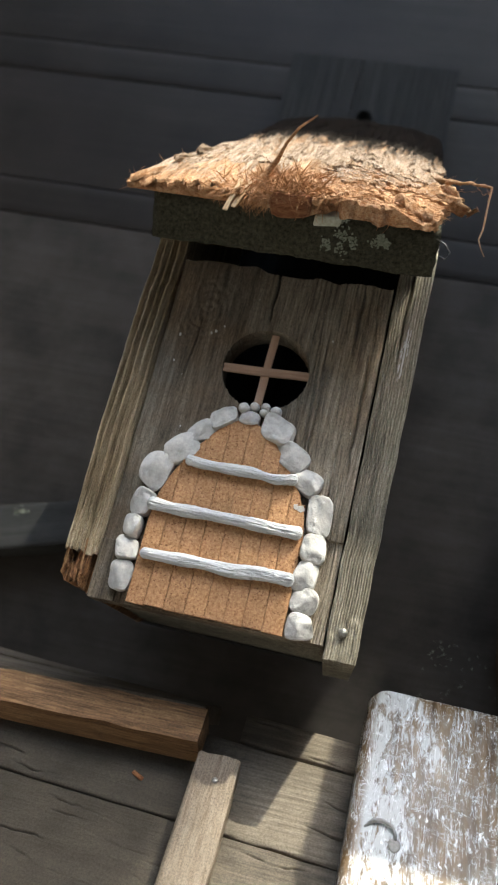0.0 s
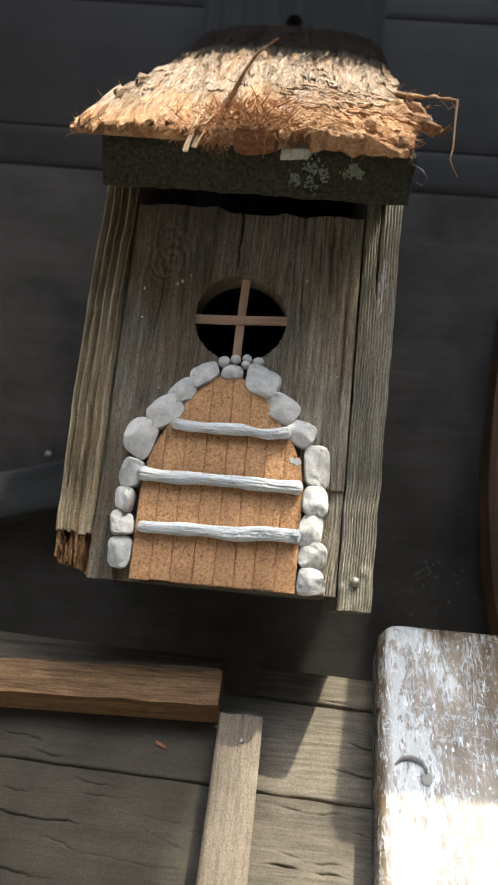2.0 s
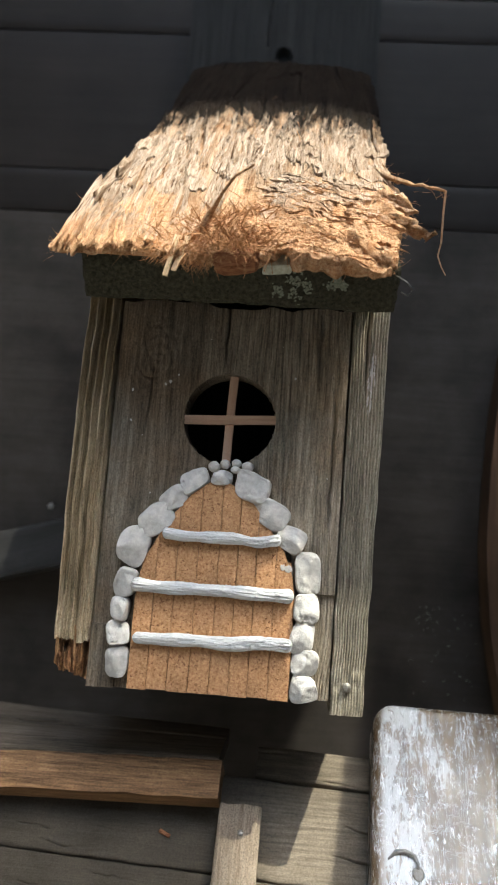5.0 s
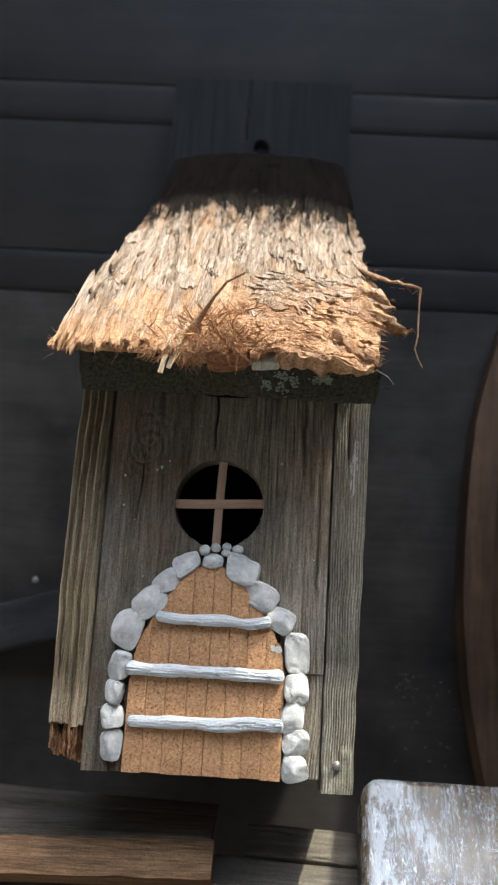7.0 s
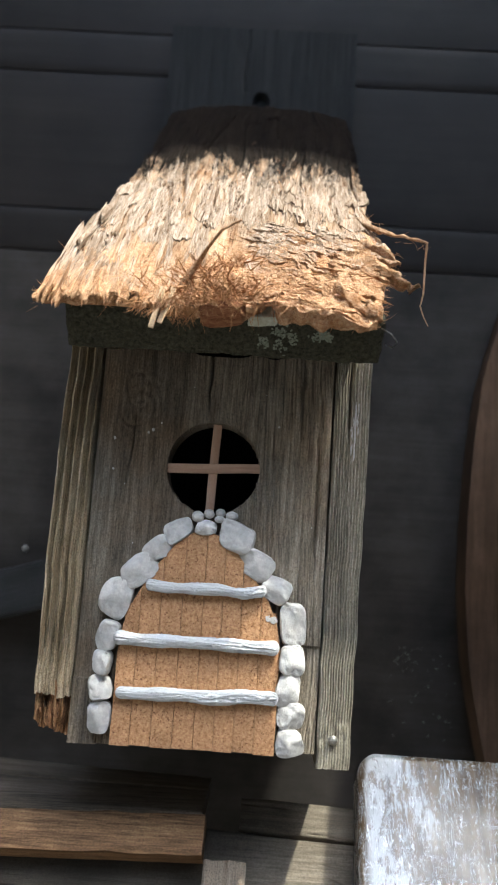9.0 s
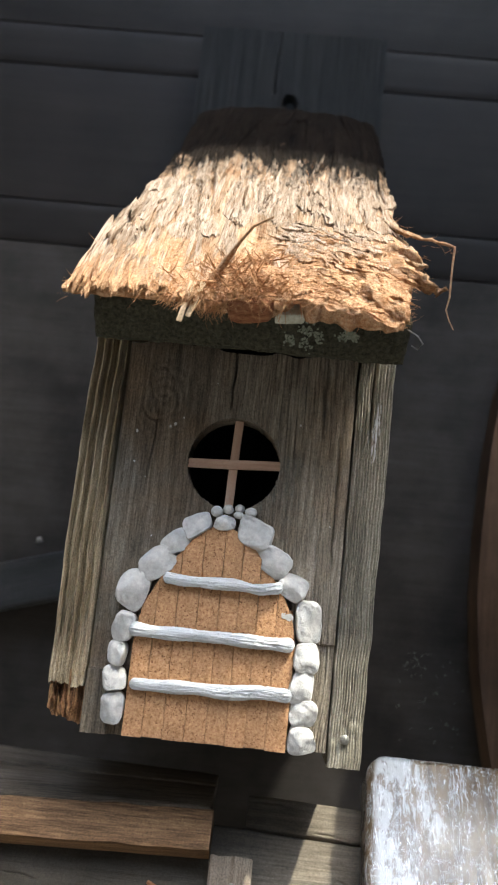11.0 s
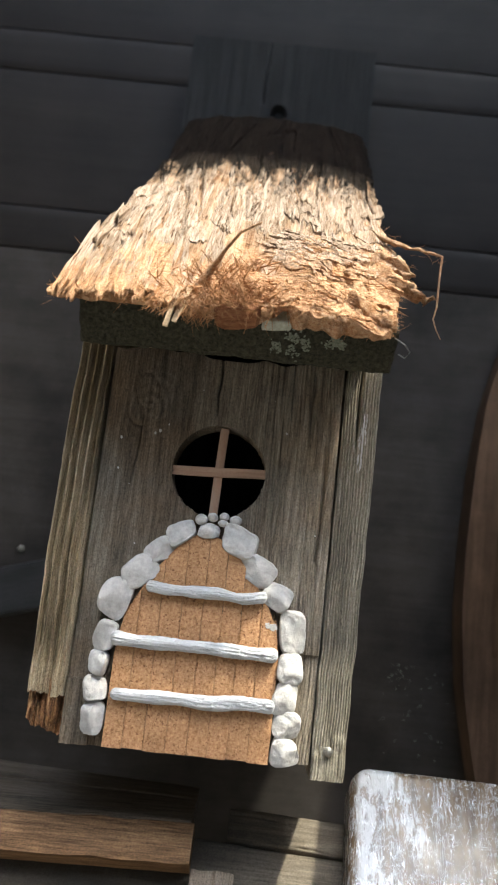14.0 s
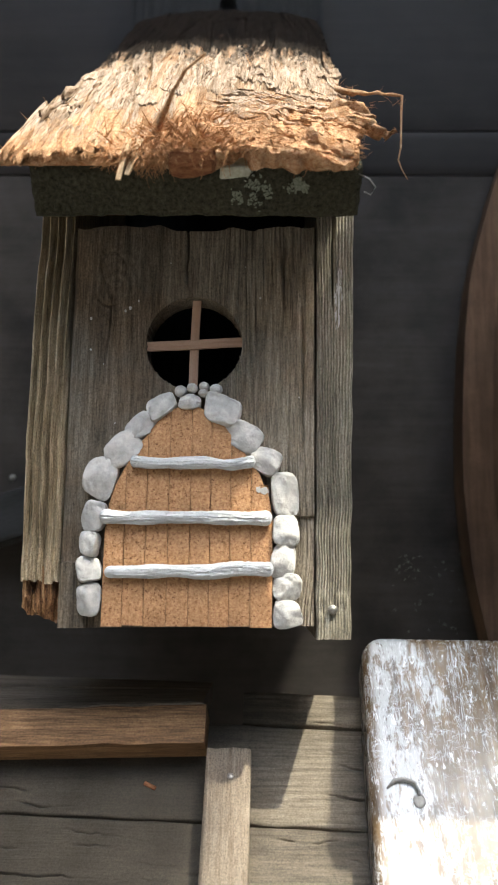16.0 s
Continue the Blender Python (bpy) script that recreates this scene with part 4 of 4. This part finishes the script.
def door_plank(x0, x1, seed):
    def shape(u, v):
        x = x0 + 0.00014 + (x1 - x0 - 0.00028) * u
        foot = -0.0005 + 0.0008 * vnoise(np.array([seed * 3.3]), np.array([1.0]), 2)[0]
        z = foot + (arch(x) - foot) * v
        flat = np.stack([x, np.full_like(x, -0.0072), z], 1)
        rel = np.zeros_like(flat)
        rel[:, 1] = 0.0004 * np.exp(-np.minimum(u, 1 - u) / 0.04) + 0.00035 * fbm(x * 700, z * 700, seed) + 0.0004 * vnoise(np.array([seed * 1.7]), np.array([0.0]), 5)[0]
        return flat, rel
    return slab(12, 90, shape, lambda p: p + (0, 0.0045, 0))


edges = [-0.0460 + 0.0935 * n / 8 + (0.0006 * math.sin(n * 5.1) if 0 < n < 8 else 0) for n in range(9)]
for n in range(8):
    part("door_plank", door_plank(edges[n], edges[n + 1], n + 1), CORK, door)


def crossbar(x0, z0, x1, z1, thick, seed):
    """A hand-rolled white bar with carved grain, thicker at its ends."""
    length = math.hypot(x1 - x0, z1 - z0)
    nu, nv = 150, 64
    t = np.linspace(0, 1, nu + 1)
    a = np.linspace(0, math.tau, nv + 1)[:-1]
    tt, aa = np.meshgrid(t, a, indexing="ij")
    round_off = np.sqrt(np.clip(1 - np.clip((np.abs(2 * tt - 1) - 0.92) / 0.08, 0, 1) ** 2, 0.02, 1))
    radius = thick / 2 * (1 + 0.16 * vnoise(tt * 7, 0 * tt, seed) + 0.05 * np.abs(2 * tt - 1) ** 6) * round_off
    groove = 1 - 0.14 * np.clip(fbm(aa * 5.5 + 0.6 * vnoise(tt * 6, 0 * tt, seed + 8), tt * 5, seed + 2, 3) * 3, 0, 1) - 0.27 * np.exp(-((fbm(aa * 4.0, tt * 6, seed + 3, 3) / 0.05) ** 2)) - 0.18 * np.exp(-((fbm(aa * 8.0, tt * 9, seed + 5, 3) / 0.05) ** 2)) - 0.03 * vnoise(aa * 9, tt * 60, seed + 4)
    x = (tt - 0.5) * length
    y = -radius * groove * np.cos(aa) * 0.72
    z = radius * groove * np.sin(aa) + 0.0010 * vnoise(tt * 5, 0 * tt, seed + 7)
    verts = np.stack([x, y, z], -1).reshape(-1, 3)
    faces = [(i * nv + j, i * nv + (j + 1) % nv, (i + 1) * nv + (j + 1) % nv, (i + 1) * nv + j) for i in range(nu) for j in range(nv)]
    faces += [tuple(range(nv))[::-1], tuple(nu * nv + j for j in range(nv))]
    tilt = -math.degrees(math.atan2(z1 - z0, x1 - x0))
    return part("crossbar", mesh_from(verts, faces, True), PAINTED, door, "white crossbar with carved wood grain", pose((x0 + x1) / 2, -0.0103, (z0 + z1) / 2, 0, tilt, 0))


part("glue_smear", crust(0.0425, 0.0745, 0.0026, 9), CLAY, door, "dried whitish glue smear", pose(0, -0.0072, 0) @ Matrix.Diagonal((1, 0.4, 1, 1)))
crossbar(-0.0325, 0.0890, 0.0375, 0.0890, 0.0068, 1)
crossbar(-0.0485, 0.0582, 0.0470, 0.0577, 0.0078, 2)
crossbar(-0.0445, 0.0278, 0.0480, 0.0310, 0.0078, 3)


def stone(x, z, w, h, turn, seed, deep=0.0065, small=False):
    """A modelled clay block: a rounded polygon with a gently domed, dented face."""
    bm = bmesh.new()
    bmesh.ops.create_icosphere(bm, subdivisions=4, radius=1)
    r = random.Random(seed)
    sides = [(k * math.pi / 2 + r.uniform(-0.22, 0.22), r.uniform(0.90, 1.02)) for k in range(4)]
    if small:
        sides = [(a, 1.0) for a, d in sides]
    sides += [(math.pi / 4 + k * math.pi / 2 + r.uniform(-0.2, 0.2), r.uniform(1.12, 1.28)) for k in range(4)]
    shift = Vector((seed * 3.7, seed * 1.3, 0))
    planes = [(r.uniform(0.62, 0.8), r.uniform(-0.5, 0.5), r.uniform(-0.5, 0.5)) for k in range(5)]
    for v in bm.verts:
        p = v.co.copy()
        rho, angle = min(math.hypot(p.x, p.z), 1.0), math.atan2(p.z, p.x)
        reach = 1.0 if small else sum((max(math.cos(angle - a), 0.02) / d) ** 7 for a, d in sides) ** (-1 / 7)
        out = rho**0.75
        q = Vector((math.cos(angle) * reach * out, math.copysign(max(1 - out**4, 0) ** 0.5, p.y), math.sin(angle) * reach * out))
        if q.y < 0 and not small:
            q.y = -min([-q.y] + [max(a + b * q.x + c * q.z, 0) for a, b, c in planes])
        q += 0.07 * noise.noise_vector(q * 1.3 + shift) + 0.030 * noise.noise_vector(q * 3.0 + shift) + 0.016 * noise.noise_vector(q * 9 + shift)
        crease = math.exp(-((noise.noise(q * 1.6 + shift * 2) / 0.045) ** 2))
        fold = math.exp(-((noise.noise(q * 2.3 - shift * 1.7 + Vector((4, 0, 9))) / 0.03) ** 2))
        q.y += (0.10 * crease + 0.06 * fold) * (q.y < 0)
        v.co = Vector((q.x * w * 0.507, q.y * deep, q.z * h * 0.507))
    for f in bm.faces:
        f.smooth = True
    return part("stone", bm, CLAY, door, "", pose(x, -0.0045, z, 0, -turn, 0))


LEFT_STONES = ((-53.4, 13.6, 14, 19, 0), (-54.3, 29.7, 13.6, 15.5, 5), (-54.3, 43.9, 11.6, 14.4, 0), (-52.3, 59.5, 14, 18.5, -4), (-50.0, 80.8, 18.5, 24, -18), (-37.8, 97.3, 23, 17.5, 40), (-28.2, 110.5, 18, 14, 38), (-17.0, 121.6, 18.5, 13.5, 30))
TOP_STONES = ((-0.3, 124.4, 13, 9.5, 0), (-5.8, 131.0, 7.2, 6.6, 0), (0.7, 132.9, 6.2, 5.6, 0), (7.4, 133.9, 5.8, 4.8, 0), (7.2, 130.0, 6.2, 4.2, 0), (14.3, 132.3, 7.2, 5.8, 0))
RIGHT_STONES = ((18.3, 120.1, 24, 18.5, -28), (30.7, 104.9, 22, 17, -28), (43.1, 91.3, 17.5, 15.5, -32), (54.0, 72.7, 15.5, 26, 8), (54.6, 52.1, 15, 18.5, 0), (53.2, 35.9, 14.2, 19, -12), (55.6, 21.3, 16, 16, 0), (55.6, 6.8, 16.8, 15.4, 6))
for n, (x, z, w, h, turn) in enumerate(LEFT_STONES + TOP_STONES + RIGHT_STONES):
    small = w < 8
    stone(x / 1000, z / 1000, w / 1000, h / 1000, turn, n + 1, 0.0044 if small else 0.0098, small)
# ---- sloping planks below, with batten, ledge and varnished board ----
# frame of the slope: x across, y up the slope, z out of its face
SLOPE = pose(0, 0.0447, BASE - 0.0967, 53.7, 0, 0)
planks = thing("plank_panel", SLOPE, "sloping panel of cracked grey weathered planks with a nailed batten", "planks")


def plank(x0, x1, y0, y1, tilt, seed, cracks=(), nu=230, nv=44):
    def shape(u, v):
        x = x0 + (x1 - x0) * u
        y = y0 + (y1 - y0) * v + tilt * x + 0.0006 * vnoise(x * 60, v * 1.5, seed)
        flat = np.stack([x, y, np.zeros_like(x)], 1)
        rel = np.zeros_like(flat)
        edge = np.minimum(v, 1 - v) * (y1 - y0)
        deep = 0.0002 * fbm(y * 300, x * 8, seed, 3) - 0.0013 * np.exp(-edge / 0.0007)
        own = random.Random(seed)
        short = [(a, a + own.uniform(0.010, 0.055), y0 + (y1 - y0) * own.random(), own.gauss(-0.05, 0.06), own.uniform(0.0010, 0.0032)) for a in [own.uniform(-0.22, 0.12) for k in range(26)]]
        for cx0, cx1, cy, slope, d in (*cracks, *short):
            line = cy + slope * (x - cx0) + 0.0011 * vnoise(x * 60, 0 * x, seed + 3) + 0.0006 * vnoise(x * 240, 0 * x, seed + 4)
            deep = deep - 0.75 * d * np.clip(0.55 + 0.9 * vnoise(x * 90, 0 * x, seed + 9), 0.15, 1) * np.exp(-(((y - line) / 0.00050) ** 2)) * np.clip((x - cx0) / 0.012, 0, 1) * np.clip((cx1 - x) / 0.012, 0, 1)
        rel[:, 2] = deep
        return flat, rel
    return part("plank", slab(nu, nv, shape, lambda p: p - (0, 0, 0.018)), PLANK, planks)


plank(0.030, 0.40, 0.0430, 0.0640, -0.020, 51)
plank(-0.32, 0.32, -0.0178, 0.0417, -0.030, 52, ((-0.062, -0.036, -0.004, -0.35, 0.002), (-0.045, -0.032, -0.011, 0.1, 0.002), (0.050, 0.085, 0.0112, 0.03, 0.0015), (0.06, 0.10, 0.0245, -0.03, 0.001)), 520, 120)
plank(-0.32, 0.32, -0.095, -0.0187, -0.030, 53, ((-0.20, -0.059, -0.0385, -0.078, 0.0035), (-0.14, -0.066, -0.0665, -0.18, 0.003), (-0.0815, -0.057, -0.0558, -0.35, 0.002), (-0.057, 0.002, -0.0644, -0.04, 0.002), (0.045, 0.10, -0.027, -0.03, 0.0018), (0.045, 0.092, -0.051, -0.12, 0.0015), (0.066, 0.095, -0.058, -0.18, 0.0025), (-0.03, 0.004, -0.045, -0.4, 0.0015)), 520, 190)
plank(-0.40, 0.40, -0.180, -0.0965, -0.03, 54, ((-0.2, -0.03, -0.13, -0.08, 0.002),))
plank(-0.40, 0.40, -0.270, -0.1815, -0.03, 55)


def batten_mesh():
    def shape(u, v):
        x, y = 0.010 + 0.026 * u, -0.270 + (0.2865 + 0.0012 * vnoise(u * 5, 0 * u, 4)) * v
        flat = np.stack([x, y, np.full_like(x, 0.019)], 1)
        rel = np.zeros_like(flat)
        rel[:, 2] = 0.0004 * fbm(x * 400, y * 12, 31) - 0.0018 * np.exp(-np.minimum(u, 1 - u) / 0.04)
        return flat, rel
    return slab(20, 160, shape, lambda p: p - (0, 0, 0.0185))


batten = part("batten", batten_mesh(), BATTEN, planks, "pale grey-brown batten nailed across the planks")
bm = bmesh.new()
bmesh.ops.create_uvsphere(bm, u_segments=12, v_segments=8, radius=0.0019, matrix=Matrix.Diagonal((1, 1, 0.5, 1)))
part("nail", bm, METAL, batten, "dark nail head", pose(0.0246, 0.0003, 0.0192))

chip = part("wood_chip", rough_box((-0.0042, -0.0011, 0), (0.0042, 0.0011, 0.0012), 7, 9, 0.0026, 0.0005), INNER, None, "", SLOPE @ pose(-0.0225, 0.0015, 0.0004, 0, 0, -22))
tagged(chip, "small orange-brown wood chip lying on the planks", "wood chip")

ledge = thing("wooden_ledge", pose(0, 0, BASE), "brown wooden ledge of two boards, worn along its edge", "ledge")


LEDGE_TOP = wood("grey_brown_ledge_wood", (0.055, 0.041, 0.028), (0.115, 0.090, 0.065), (0.175, 0.140, 0.105), "x", grain=300, bump=0.6)


def ledge_board(front, rear, back, x1, seed, material):
    """A board from x -0.45 to x1; front and rear give y, z and the slope along x of its upper face's edges."""
    def shape(u, v):
        x = -0.45 + (x1 + 0.45) * u
        y = front[0] + (rear[0] - front[0]) * v
        z = front[1] + front[2] * x + (rear[1] + rear[2] * x - front[1] - front[2] * x) * v
        flat = np.stack([x, y, z], 1)
        rel = np.zeros_like(flat)
        worn = 0.0010 * np.exp(-np.minimum(v, 1 - v) / 0.06) * (1 + 0.8 * vnoise(x * 60, 0 * x, seed + 2))
        rel[:, 2] = 0.0003 * fbm(x * 14, v * 9, seed) - worn
        rel[:, 1] = 0.0007 * fbm(x * 110, 0 * x, seed + 1, 3) * (v < 0.04)
        return flat, rel
    return part("ledge_board", slab(260, 26, shape, lambda p: p + back), material, ledge)


ledge_board((0.032, -0.0665, 0.0446), (0.0462, -0.0475, 0.0466), (0, 0.032, -0.018), 0.0090, 5, BROWN_WOOD)
ledge_board((0.0468, -0.0468, 0.0466), (0.0985, -0.0462, 0.0037), (0, 0, -0.012), 0.0070, 8, LEDGE_TOP)
ledge_board((0.0996, -0.0460, 0.0030), (0.1290, -0.0458, -0.0215), (0, 0, -0.012), 0.0070, 12, LEDGE_TOP)

board = thing("varnished_board", SLOPE, "scratched glossy dark varnished board with rounded end on the planks", "board")


def varnished():
    """Thick board with a rounded end and softened edges."""
    bm = bmesh.new()
    x0, x1, top, low, r = 0.1015, 0.2350, 0.0885, -0.300, 0.014
    outline = [(x0 - 0.006, low), (x1, low)]
    for k in range(9):
        a = k / 8 * math.pi / 2
        outline.append((x1 - r + r * math.cos(a), top - r + r * math.sin(a)))
    for k in range(9):
        a = math.pi / 2 + k / 8 * math.pi / 2
        outline.append((x0 + 0.003 + r + r * math.cos(a), top - r + r * math.sin(a)))
    face = bm.faces.new([bm.verts.new((x, y, 0.0)) for x, y in outline])
    more = bmesh.ops.extrude_face_region(bm, geom=[face])["geom"]
    for v in more:
        if isinstance(v, bmesh.types.BMVert):
            v.co.z = 0.0275
    bmesh.ops.recalc_face_normals(bm, faces=bm.faces[:])
    rim = [e for e in bm.edges if all(v.co.z > 0.02 for v in e.verts)]
    bmesh.ops.bevel(bm, geom=rim, offset=0.005, segments=5, affect="EDGES", profile=0.5)
    for f in bm.faces:
        f.smooth = True
    return bm


part("body", varnished(), VARNISH, board)
part("bent_nail", rod([(0.1115, -0.0085, 0.0272), (0.116, -0.0045, 0.0290), (0.121, -0.0040, 0.0300), (0.1265, -0.0060, 0.0300), (0.1285, -0.0100, 0.0290), (0.1285, -0.0125, 0.0280)], [0.0006, 0.0013, 0.0012, 0.0010, 0.0010, 0.0010], 10), NAIL, board, "bent rusty nail")
bm = bmesh.new()
bmesh.ops.create_uvsphere(bm, u_segments=14, v_segments=8, radius=0.0034, matrix=Matrix.Diagonal((1, 1.2, 0.28, 1)))
part("nail_head", bm, NAIL, board, "flat nail head", pose(0.1285, -0.0150, 0.0280))

# ---- beside the house: slanting dark rail, curved brown board ----
RAIL_WOOD = wood("dark_rail_wood", (0.020, 0.0185, 0.0175), (0.028, 0.0265, 0.0252), (0.036, 0.0345, 0.033), "x", rough=0.6, grain=150, bump=0.4, gloss=0.2)
rail = part("dark_rail", rough_box((-0.30, -0.012, -0.0200), (0.12, 0.022, 0.0200), 9, 10, 0.0008, 0.003), RAIL_WOOD, None, "", pose(-0.190, 0.217, BASE + 0.0690, 0, -16.5, 0))
tagged(rail, "dark grey slanting wooden rail against the wall", "rail")
scuffs = bmesh.new()
scuff_rng = random.Random(8)
for n in range(46):
    m = Matrix.LocRotScale((scuff_rng.gauss(0, 0.0035), 0, scuff_rng.gauss(0, 0.0014)), Euler((0, scuff_rng.uniform(-0.5, 0.2), 0)), (scuff_rng.uniform(0.5, 2.6), 0.25, scuff_rng.uniform(0.2, 0.5)))
    bmesh.ops.create_icosphere(scuffs, subdivisions=1, radius=0.0007, matrix=m)
part("scuff", scuffs, LICHEN, rail, "pale worn scuff", pose(-0.0264, -0.0122, 0.0127))
sc = screw("wall_screw", None, pose(-0.1785, 0.2365, BASE + 0.1097), 0.003)
tagged(sc, "small pale screw head in the dark wall", "screw")


flecks, fleck_rng = bmesh.new(), random.Random(21)
for n in range(60):
    x, z = (fleck_rng.gauss(0.164, 0.006), fleck_rng.gauss(0.037, 0.006)) if n % 3 == 0 else (fleck_rng.uniform(0.150, 0.215), fleck_rng.uniform(-0.03, 0.05))
    m = Matrix.LocRotScale((x, 0.2455 - 0.077 * z, BASE + z), Euler((0, fleck_rng.uniform(0, 3), 0)), (fleck_rng.uniform(0.25, 1.5), 0.3, fleck_rng.uniform(0.4, 1.0)))
    bmesh.ops.create_icosphere(flecks, subdivisions=1, radius=0.0007, matrix=m)
tagged(part("dust_flecks", flecks, LICHEN, wall, "pale dust flecks caught on the wall"), kind="stuff")


def curved_board():
    def shape(u, v):
        z = -0.09 + 0.63 * v
        left = np.interp(z, (-0.09, -0.02, 0.01, 0.04, 0.10, 0.15, 0.22, 0.275, 0.305, 0.355, 0.404, 0.54), (0.226, 0.210, 0.204, 0.199, 0.1945, 0.195, 0.199, 0.205, 0.212, 0.226, 0.243, 0.30))
        x = left + (0.42 - left) * u
        flat = np.stack([x, np.full_like(x, 0.185), z], 1)
        rel = np.zeros_like(flat)
        rel[:, 1] = 0.8 * np.clip(0.0385 + (x - 0.2114) * 2.24 - z, 0, 0.035) * (x > left + 0.01) + 0.0010 * fbm(x * 200, z * 8, 91) + 0.045 * np.clip(1 - (x - left) / 0.05, 0, 1) ** 2
        return flat, rel
    return slab(110, 110, shape, lambda p: p + (0, 0.012, 0))


curved = part("curved_board", curved_board(), DARK_BROWN, None, "", pose(0.008, 0, BASE))
tagged(curved, "dark brown wooden board with a curved edge against the wall", "board")
